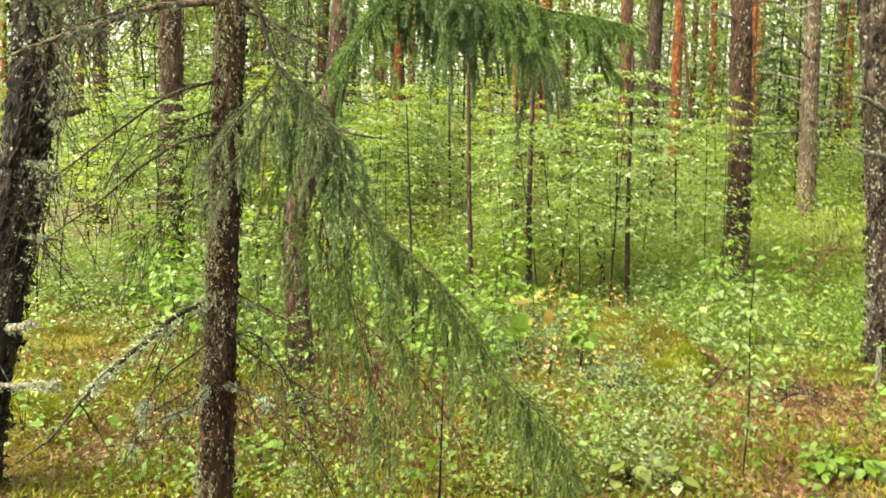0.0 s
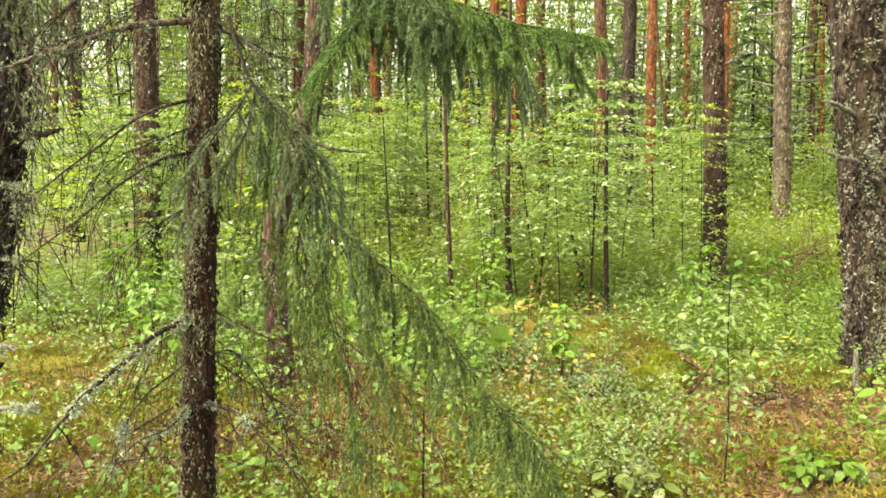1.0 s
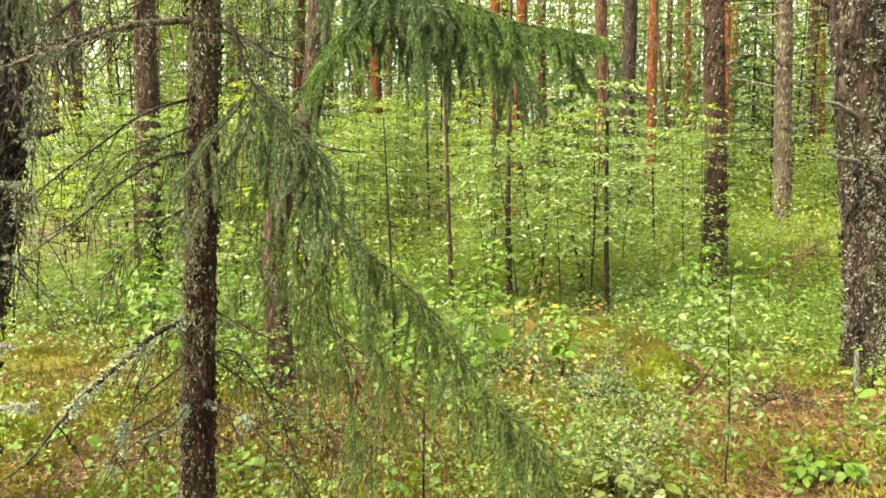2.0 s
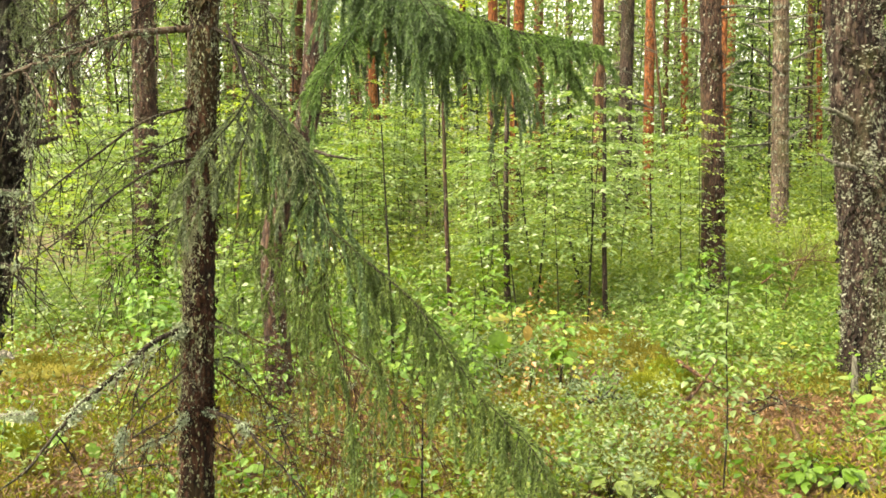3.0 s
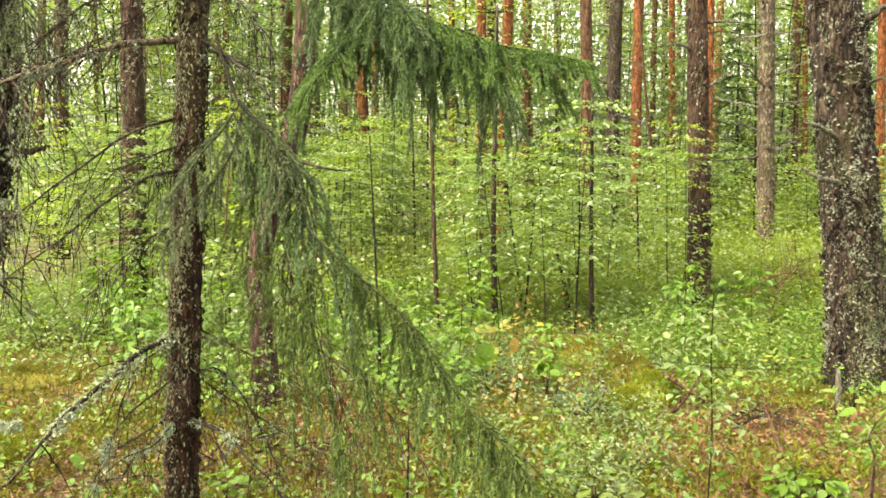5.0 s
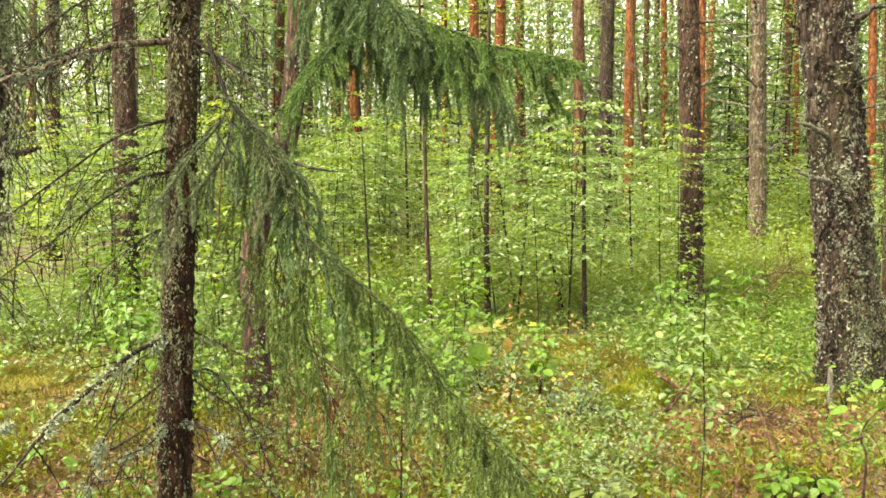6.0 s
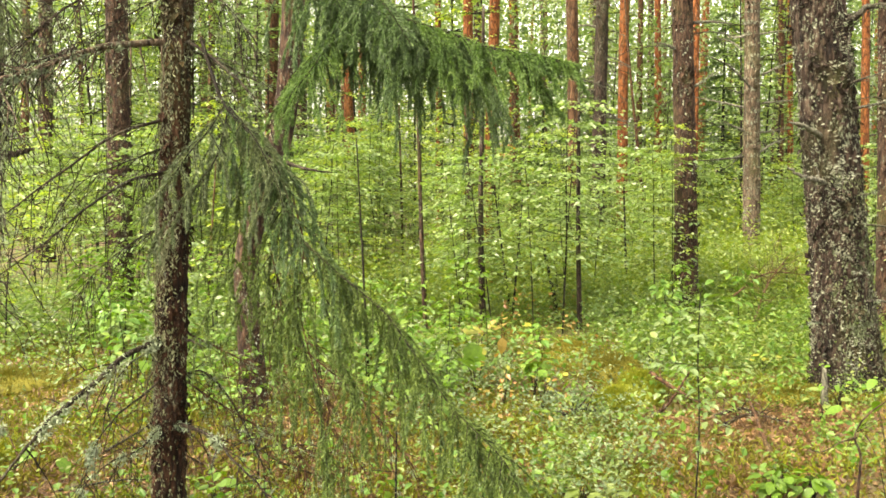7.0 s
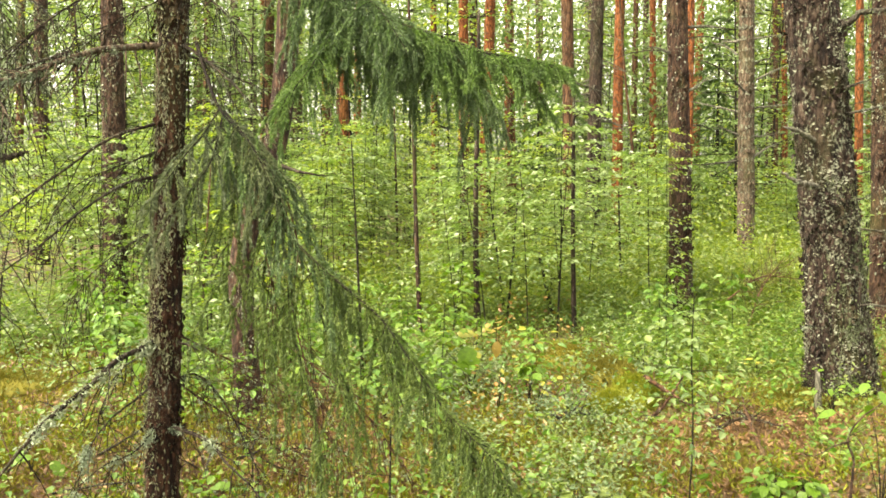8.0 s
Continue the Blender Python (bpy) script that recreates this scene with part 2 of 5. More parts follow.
def tube(pts, r0, r1, sides=6, wobble=0.0):
    """Vertices and faces of a tapering tube along pts, closed at its tip."""
    p = np.asarray(pts, float)
    n = len(p)
    tan = unit(np.gradient(p, axis=0))
    ref = np.array([0.0, 1, 0]) if abs(tan[:, 1]).mean() < 0.8 else np.array([1.0, 0, 0])
    a = unit(np.cross(tan, ref))
    b = np.cross(tan, a)
    rad = np.linspace(r0, r1, n)[:, None] * (1 + wobble * rng.standard_normal((n, sides)))
    th = np.linspace(0, 2 * np.pi, sides, endpoint=False)
    v = p[:, None] + rad[..., None] * (a[:, None] * np.cos(th)[None, :, None] + b[:, None] * np.sin(th)[None, :, None])
    i, j = np.meshgrid(np.arange(n - 1), np.arange(sides), indexing="ij")
    k = (j + 1) % sides
    quads = np.stack([i * sides + j, i * sides + k, (i + 1) * sides + k, (i + 1) * sides + j], -1).reshape(-1, 4)
    tip = np.array([p[-1] + tan[-1] * r1])
    caps = np.stack([np.full(sides, n * sides), (n - 1) * sides + np.arange(sides), (n - 1) * sides + (np.arange(sides) + 1) % sides], -1)
    faces = np.concatenate([quads[:, [0, 1, 2]], quads[:, [0, 2, 3]], caps])
    return np.concatenate([v.reshape(-1, 3), tip]), faces


def leaf_cloud(pos, axis, normal, length, width, fine=False):
    """Folded leaves: base point, direction, upper side, length and width of each."""
    axis = unit(axis)
    side = unit(np.cross(axis, normal))
    up = np.cross(side, axis)
    L, W = np.asarray(length)[:, None], np.asarray(width)[:, None]
    if fine:
        plan = [(0, 0, 0), (0.28, 0.46, 0.10), (0.28, 0, 0), (0.28, -0.46, 0.10), (0.64, 0.40, 0.05), (0.64, 0, -0.05),
                (0.64, -0.40, 0.05), (1.0, 0, -0.16)]
        tri = [(0, 1, 2), (0, 2, 3), (1, 4, 5), (1, 5, 2), (2, 5, 6), (2, 6, 3), (4, 7, 5), (5, 7, 6)]
    else:
        plan = [(0, 0, 0), (0.42, 0.5, 0.10), (1.0, 0, -0.08), (0.42, -0.5, 0.10)]
        tri = [(0, 1, 2), (0, 2, 3)]
    v = np.stack([pos + axis * L * a + side * W * b + up * L * c for a, b, c in plan], 1)
    n = len(pos)
    f = (np.arange(n)[:, None, None] * len(plan) + np.array(tri)[None]).reshape(-1, 3)
    return v.reshape(-1, 3), f


def needles(line, per_m, length, width, flat=0.0):
    """Single needles round a twig."""
    p = np.asarray(line, float)
    seg = np.linalg.norm(np.diff(p, axis=0), axis=1)
    cum = np.concatenate([[0], np.cumsum(seg)])
    n = max(4, int(cum[-1] * per_m))
    s = rng.uniform(0, cum[-1], n)
    pos = np.stack([np.interp(s, cum, p[:, k]) for k in range(3)], 1)
    idx = np.clip(np.searchsorted(cum, s) - 1, 0, len(seg) - 1)
    tan = unit(np.diff(p, axis=0))[idx]
    rad = rng.standard_normal((n, 3))
    rad[:, 2] *= 1 - flat
    rad = unit(rad - tan * (rad * tan).sum(1, keepdims=True))
    d = unit(tan * rng.uniform(0.7, 1.6, (n, 1)) + rad)
    side = unit(np.cross(d, rng.standard_normal((n, 3)))) * width / 2
    ln = length * rng.uniform(0.7, 1.15, (n, 1))
    v = np.stack([pos + side, pos - side, pos + d * ln], 1).reshape(-1, 3)
    return v, np.arange(3 * n).reshape(-1, 3)


def ground_z(x, y):
    far = min(1.0, max(0.0, (math.hypot(x, y) - 9) / 20))
    z = 0.05 * noise.noise(Vector((x * 0.55 + 3, y * 0.55, 0.3))) + 0.02 * noise.noise(Vector((x * 2.1, y * 2.1, 4.0)))
    return z + far * 0.5 * noise.noise(Vector((x * 0.08, y * 0.08, 9.0)))


# ---------------------------------------------------------------- ground
def spread(near, far, n_near, n_far, centre):
    a = np.linspace(-near, near, n_near)
    g = near + (far - near) * (np.linspace(0, 1, n_far + 1)[1:] ** 3)
    return np.concatenate([-g[::-1], a, g]) + centre


gx, gy = spread(6.0, 600, 170, 40, 0.5), spread(5.5, 600, 160, 40, 7.5)
verts = [(x, y, ground_z(x, y)) for y in gy for x in gx]
nx = len(gx)
faces = [(j * nx + i, j * nx + i + 1, (j + 1) * nx + i + 1, (j + 1) * nx + i) for j in range(len(gy) - 1) for i in range(nx - 1)]
tagged(new("ground", as_mesh("ground", verts, faces, GROUND, True)),
       "forest floor of yellow-green moss and brown needle litter", "ground", kind="structure")


# ---------------------------------------------------------------- trees
def trunk_mesh(lean, height, r0, r1, mat, sides=18, step=0.12, rough=0.04, flare=0.35, bend=0.02, seed=0, plates=0.0, axis=None):
    """A tapering trunk with a root flare, a slight bend and uneven bark, its base at the origin."""
    fine_top = min(height, 3.6)
    lo = np.concatenate([np.arange(-0.12, fine_top, step), np.linspace(fine_top, height, 2 + int((height - fine_top) / max(0.3, step)))])
    n = len(lo)
    th = np.linspace(0, 2 * np.pi, sides, endpoint=False)
    v = []
    for z in lo:
        t = max(0, z) / height
        r = r0 + (r1 - r0) * t
        r *= 1 + flare * math.exp(-max(0, z) / (1.6 * r0 + 0.05))
        cx = lean[0] * z + bend * r0 * 8 * noise.noise(Vector((z * 0.5, seed, 0)))
        if axis:
            cx += float(np.mean([np.interp(z + o, *zip(*axis)) for o in np.linspace(-0.25, 0.25, 7)]))
        cy = lean[1] * z + bend * r0 * 8 * noise.noise(Vector((z * 0.5, seed, 5)))
        for a in th:
            c, s = math.cos(a), math.sin(a)
            k = 1 + rough * 2 * noise.noise(Vector((c * 2.2, s * 2.2, z * 1.7 + seed)))
            k += rough * noise.noise(Vector((c * r0 * 40, s * r0 * 40, z * 14 + seed)))
            k += flare * 0.5 * math.exp(-max(0, z) / (1.2 * r0 + 0.03)) * noise.noise(Vector((c * 1.6, s * 1.6, seed)))
            if plates:
                q = noise.voronoi(Vector((c * r0 * 34, s * r0 * 34, z * 13 + seed)))[0]
                k += plates * min(0.45, q[1] - q[0])
            v.append((cx + c * r * k, cy + s * r * k, z))
    f = []
    for i in range(n - 1):
        for j in range(sides):
            k = (j + 1) % sides
            f.append((i * sides + j, i * sides + k, (i + 1) * sides + k, (i + 1) * sides + j))
    v.append((lean[0] * height, lean[1] * height, height + r1))
    f += [((n - 1) * sides + j, (n - 1) * sides + (j + 1) % sides, len(v) - 1) for j in range(sides)]
    return as_mesh("trunk", v, f, mat, not plates)


def dry_branch(line, r0, mat, twigs=0, twig_len=0.15, droop=0.7, seed=0, sides=6, apart=False):
    """A dead branch with thin dry twigs: its mesh (and the twigs' own mesh, if apart), its line and those of its twigs."""
    g = np.random.default_rng(seed)
    s = Shape()
    p = smooth_line(line, 26)
    p[2:-1] += g.standard_normal((23, 3)) * r0 * 0.14
    s.add(*tube(p, r0, r0 * 0.3, sides, 0.08))
    fine = Shape() if apart else s
    lines = []
    for _ in range(twigs):
        i = int(g.uniform(3, 25))
        tan = unit(p[i] - p[i - 1])
        d = unit(g.standard_normal(3) * 0.8 + tan * 0.6 + np.array([0, 0, -droop]))
        ln = twig_len * g.uniform(0.4, 1.4)
        q = [p[i] + d * ln * t + np.array([0, 0, -droop]) * ln * 0.5 * t * t + g.standard_normal(3) * ln * 0.05 * t for t in np.linspace(0, 1, 6)]
        fine.add(*tube(q, r0 * 0.26 + 0.0006, 0.0007, 3))
        lines.append(np.array(q))
        if g.random() < 0.6:
            k = g.integers(2, 5)
            d2 = unit(d + g.standard_normal(3) * 0.6)
            q2 = [q[k] + d2 * ln * 0.5 * t for t in np.linspace(0, 1, 4)]
            fine.add(*tube(q2, r0 * 0.15 + 0.0005, 0.0006, 3))
            lines.append(np.array(q2))
    me = s.mesh("dead_branch", mat, True)
    if apart:
        return me, fine.mesh("twig", mat, True) if lines else None, p, lines
    return me, p, lines


def lichen_tufts(points, size, per, seed=0):
    """Ragged tufts of pale lichen at the given points."""
    g = np.random.default_rng(seed)
    per = int(per * 2.5)
    pos = np.repeat(np.asarray(points), per, 0)
    n = len(pos)
    pos = pos + g.standard_normal((n, 3)) * size * 0.30 * np.repeat(g.uniform(0.3, 1.2, (len(points), 1)), per, 0)
    d = unit(g.standard_normal((n, 3)) + np.array([0, 0, -0.5]))
    ln = size * g.uniform(0.15, 0.55, n)
    return as_mesh("lichen", *leaf_cloud(pos, d, g.standard_normal((n, 3)), ln, ln * 0.4), LICHEN)


def flakes(trunk, name, mat, n, size, seed, zmax=3.4, side=None, label="", lift=0.35, wide=0.6, bias=0.2, across=False):
    """Small scales and lichen crusts that stand off the bark of a trunk; side: a direction that bears more of them."""
    g = np.random.default_rng(seed)
    me = trunk.data
    co, no = np.empty(len(me.vertices) * 3), np.empty(len(me.vertices) * 3)
    me.vertices.foreach_get("co", co)
    me.vertices.foreach_get("normal", no)
    co, no = co.reshape(-1, 3), no.reshape(-1, 3)
    w = ((co[:, 2] > 0) & (co[:, 2] < zmax)).astype(float)
    w *= 0.06 + np.array([max(0.0, 0.5 + noise.noise(Vector((p[0] * 9, p[1] * 9, p[2] * 4.0 + seed)))) for p in co]) ** 4
    if side is not None:
        w *= np.clip(bias + no @ np.array(side), 0.04, None)
    pick = g.choice(len(co), n, p=w / w.sum())
    nor = no[pick]
    pos = co[pick] + nor * 0.0015 + g.standard_normal((n, 3)) * 0.003
    run = np.cross(nor, [0, 0, 1.0]) if across else np.array([0, 0, -1.0])
    ax = run * g.choice([-1, 1], (n, 1)) + nor * lift + g.standard_normal((n, 3)) * 0.4
    ln = size * g.uniform(0.4, 1.8, n) ** 1.2
    part(name, as_mesh(name, *leaf_cloud(pos, ax, nor, ln, ln * wide), mat), trunk, label, "stuff")


def pine_crown(seed, base, top, wide, clumps, mat):
    g = np.random.default_rng(seed)
    s = Shape()
    for _ in range(clumps):
        t = g.random()
        z = base + (top - base) * t
        r = wide * (1 - 0.75 * t) * math.sqrt(g.random())
        a = g.uniform(0, 2 * math.pi)
        c = np.array([r * math.cos(a), r * math.sin(a), z])
        n = 16
        pos = c + g.standard_normal((n, 3)) * 0.16
        ln = g.uniform(0.10, 0.22, n)
        s.add(*leaf_cloud(pos, g.standard_normal((n, 3)), g.standard_normal((n, 3)), ln, ln * 0.22))
    for _ in range(14):
        z = base + (top - base) * g.random()
        a = g.uniform(0, 2 * math.pi)
        e = np.array([math.cos(a), math.sin(a), 0.35]) * wide * 0.8
        s.add(*tube([np.array([0, 0, z]), np.array([0, 0, z]) + e * 0.5, np.array([0, 0, z]) + e], 0.03, 0.008, 4))
    return s.mesh("crown", mat)


CROWNS = [pine_crown(i, 0.0, 5.0, 1.3, 42, NEEDLE_FAR) for i in range(3)]
PINE_TOP = 13.0


def pine(name, spec, mat, label, branches=0, group="pines of the wood", sides=16, step=0.16, seed=0, rough=0.03,
         z_range=(1.6, 4.0), blen=(0.4, 1.1), plates=0.0, height=PINE_TOP, crown=True, dead=WOOD_GREY, axis=None, brad=0.008):
    """spec: base x, distance, lean to the side for each metre of height, radius."""
    x, y, lean, r = spec
    g = np.random.default_rng(seed + 100)
    tree = thing(name, (x, y, ground_z(x, y)), label, "tree", group)
    tree_lean = (lean, g.uniform(-0.01, 0.01))
    part("trunk", trunk_mesh(tree_lean, height, r * 1.12, r * 0.45, mat, sides, step, rough, 0.3, seed=seed * 3.7, plates=plates, axis=axis), tree)
    for _ in range(branches):
        z, a = g.uniform(*z_range), g.uniform(0, 2 * math.pi)
        d = np.array([math.cos(a), math.sin(a) * 0.6, g.uniform(-0.35, 0.25)])
        c = np.array([tree_lean[0] * z, tree_lean[1] * z, z])
        ln = g.uniform(*blen)
        line = [c, c + d * ln * 0.4, c + d * ln * 0.75 + np.array([0, 0, -0.08 * ln]), c + d * ln + np.array([0, 0, g.uniform(-0.25, 0.1) * ln])]
        part("dead_branch", dry_branch(line, brad * (1 + g.random()), dead, 4, 0.2, 0.2, g.integers(1e6), 5)[0], tree)
    if crown:
        z = height - 4.6
        part("crown", CROWNS[seed % 3], tree, kind="stuff", at=(lean * z, tree_lean[1] * z, z))
    return tree, tree_lean


# the foreground spruce: trunk, dead boughs with lichen, two green hanging boughs
SPRUCE = (-0.826, 2.9, 0.046, 0.046)
sx, sy, sl, sr = SPRUCE
spruce = thing("spruce_tree", (sx, sy, ground_z(sx, sy)), "slender young spruce with dead lower branches and drooping green boughs", "tree")
spruce_trunk = part("trunk", trunk_mesh((sl, 0), 7.5, sr * 1.12, sr * 0.12, BARK_SPRUCE, 64, 0.012, 0.05, 0.25, 0.03, 2.0, 0.3), spruce)
flakes(spruce_trunk, "lichen", LICHEN_SPRUCE, 15000, 0.010, 1, 2.6, (-1.25, -0.8, 0), "pale grey-green lichen crust", wide=0.3, lift=0.2, bias=-0.55)
flakes(spruce_trunk, "bark_scale", BARK_SPRUCE, 2600, 0.018, 2, 2.6)


def spruce_branch(line, r0, twigs, twig_len, seed, tufts=0, tuft=0.03, mat=WOOD_DEAD, droop=0.7, span=(0.1, 0.95), owner=spruce, hung=True):
    off = np.array(owner.location)
    me, fine, p, lines = dry_branch(np.array(line) - off, r0, mat, twigs, twig_len, droop, seed, apart=True)
    ob = part("dead_branch", me, owner)
    if fine:
        part("twig", fine, ob, kind="stuff")
    if tufts:
        g = np.random.default_rng(seed + 5)
        knots = g.uniform(*span, 3 + tufts // 12)
        pts = [p[int(np.clip(knots[g.integers(len(knots))] + g.normal(0, 0.025), 0, 1) * 25)] + g.standard_normal(3) * 0.004 + np.array([0, 0, -0.006]) for _ in range(tufts)]
        for q in lines[::3] if hung else []:
            pts.append(q[g.integers(1, len(q))])
        part("lichen", lichen_tufts(pts, tuft, 9, seed), ob, "pale grey-green beard lichen", "stuff")
    return p


spruce_branch([(-0.749, 2.9, 1.876), (-0.793, 2.86, 1.874), (-0.894, 2.8, 1.859), (-0.994, 2.75, 1.827), (-1.09, 2.7, 1.78), (-1.183, 2.65, 1.74), (-1.319, 2.6, 1.679)], 0.0135, 26, 0.16, 1, 110, 0.02, BARK_GREY, span=(0.3, 1.0), hung=False)
spruce_branch([(-0.997, 2.76, 1.841), (-1.081, 2.72, 1.804), (-1.172, 2.7, 1.77), (-1.265, 2.62, 1.703)], 0.0095, 16, 0.2, 2, 30, 0.025)
spruce_branch([(-0.754, 2.9, 1.656), (-0.788, 2.85, 1.64), (-0.886, 2.75, 1.595), (-0.987, 2.7, 1.513), (-1.08, 2.64, 1.433), (-1.178, 2.6, 1.348), (-1.272, 2.56, 1.274)], 0.0055, 34, 0.16, 3, 5, 0.014)
spruce_branch([(-0.762, 2.9, 1.489), (-0.793, 2.82, 1.479), (-0.857, 2.75, 1.457), (-0.951, 2.68, 1.386), (-1.021, 2.6, 1.307), (-1.102, 2.56, 1.241), (-1.203, 2.5, 1.156)], 0.0055, 36, 0.17, 4, 5, 0.014)
spruce_branch([(-0.784, 2.9, 0.975), (-0.815, 2.85, 0.965), (-0.887, 2.75, 0.932), (-0.949, 2.66, 0.87), (-1.041, 2.6, 0.789), (-1.091, 2.54, 0.724), (-1.156, 2.5, 0.637), (-1.237, 2.45, 0.574)], 0.0105, 12, 0.13, 5, 80, 0.034, span=(0.1, 0.68), hung=False)
spruce_branch([(-0.785, 2.9, 0.944), (-0.849, 2.84, 0.924), (-0.904, 2.8, 0.879), (-0.939, 2.76, 0.783), (-0.96, 2.74, 0.667)], 0.004, 16, 0.16, 6, 12, 0.02, hung=False)
spruce_branch([(-0.787, 2.9, 0.857), (-0.84, 2.8, 0.809), (-0.896, 2.7, 0.765), (-0.949, 2.65, 0.677), (-0.976, 2.62, 0.552)], 0.004, 16, 0.18, 7, 24, 0.03, span=(0.72, 1.0), hung=False)
spruce_branch([(-0.792, 2.9, 0.696), (-0.723, 2.84, 0.694), (-0.63, 2.78, 0.679), (-0.564, 2.72, 0.634), (-0.49, 2.68, 0.578), (-0.421, 2.64, 0.51)], 0.0075, 18, 0.14, 8, 26, 0.03, span=(0.05, 0.55), hung=False)
spruce_branch([(-0.785, 2.9, 0.966), (-0.716, 2.86, 0.964), (-0.659, 2.82, 0.949)], 0.006, 2, 0.04, 9)
spruce_branch([(-0.749, 2.9, 1.879), (-0.682, 2.86, 1.871), (-0.594, 2.8, 1.808), (-0.5, 2.74, 1.726), (-0.429, 2.7, 1.642), (-0.379, 2.66, 1.538)], 0.006, 20, 0.12, 10, 10, 0.015)
spruce_branch([(-0.749, 2.9, 1.869), (-0.643, 2.95, 1.837), (-0.547, 3, 1.786), (-0.465, 3.05, 1.751)], 0.0045, 10, 0.1, 11, 18, 0.02)
spruce_branch([(-0.789, 2.9, 0.747), (-0.845, 2.8, 0.648), (-0.924, 2.72, 0.621), (-1.022, 2.7, 0.54)], 0.004, 18, 0.16, 12, 24, 0.03, hung=False)
spruce_branch([(-0.787, 2.9, 0.82), (-0.701, 2.95, 0.846), (-0.622, 3, 0.74), (-0.532, 3, 0.549), (-0.46, 3, 0.336)], 0.004, 34, 0.2, 13, 20, 0.022)

spruce_branch([(-0.742, 2.9, 2.132), (-0.815, 2.84, 2.086), (-0.915, 2.78, 2.026), (-1.018, 2.74, 1.954), (-1.12, 2.7, 1.853), (-1.196, 2.68, 1.74)], 0.005, 50, 0.2, 14, 14, 0.018)
spruce_branch([(-0.744, 2.9, 2.048), (-0.783, 2.9, 2.015), (-0.859, 2.92, 1.984), (-0.957, 2.95, 1.938), (-1.058, 2.98, 1.872)], 0.004, 36, 0.2, 15, 8, 0.016)
spruce_branch([(-0.74, 2.9, 2.082), (-0.653, 2.86, 2.041), (-0.577, 2.82, 1.984), (-0.508, 2.8, 1.899), (-0.473, 2.78, 1.798)], 0.004, 40, 0.18, 16, 8, 0.016)
spruce_branch([(-0.76, 2.9, 1.569), (-0.802, 2.86, 1.551), (-0.883, 2.84, 1.517), (-0.991, 2.8, 1.466), (-1.071, 2.78, 1.382)], 0.003, 40, 0.18, 17, 6, 0.014)
spruce_branch([(-0.768, 2.9, 1.324), (-0.809, 2.86, 1.309), (-0.885, 2.82, 1.26), (-0.984, 2.8, 1.176), (-1.049, 2.78, 1.075)], 0.003, 44, 0.18, 18, 8, 0.014)
spruce_branch([(-0.367, 2.7, 1.418), (-0.336, 2.7, 1.27), (-0.357, 2.72, 1.101), (-0.31, 2.72, 0.897), (-0.244, 2.72, 0.69), (-0.21, 2.7, 0.488)], 0.003, 50, 0.2, 19, 8, 0.016, BARK_RUST)
spruce_branch([(-0.443, 2.75, 1.266), (-0.412, 2.75, 1.096), (-0.45, 2.76, 0.923), (-0.385, 2.76, 0.713), (-0.316, 2.74, 0.473)], 0.003, 50, 0.2, 20, 8, 0.016, BARK_RUST)


for i, line in enumerate([
    [(-0.784, 2.9, 0.857), (-0.677, 3, 0.74), (-0.548, 3.1, 0.616), (-0.401, 3.15, 0.481), (-0.269, 3.2, 0.3)],
    [(-0.78, 2.9, 1.002), (-0.644, 2.95, 0.92), (-0.498, 3.05, 0.805), (-0.335, 3.1, 0.656), (-0.185, 3.15, 0.441)],
    [(-0.479, 2.95, 0.994), (-0.341, 3, 0.873), (-0.197, 3.05, 0.728), (-0.066, 3.1, 0.537), (0.031, 3.1, 0.338)],
]):
    spruce_branch(line, 0.0036, 46, 0.2, 130 + i, 18, 0.02, mat=BARK_RUST)


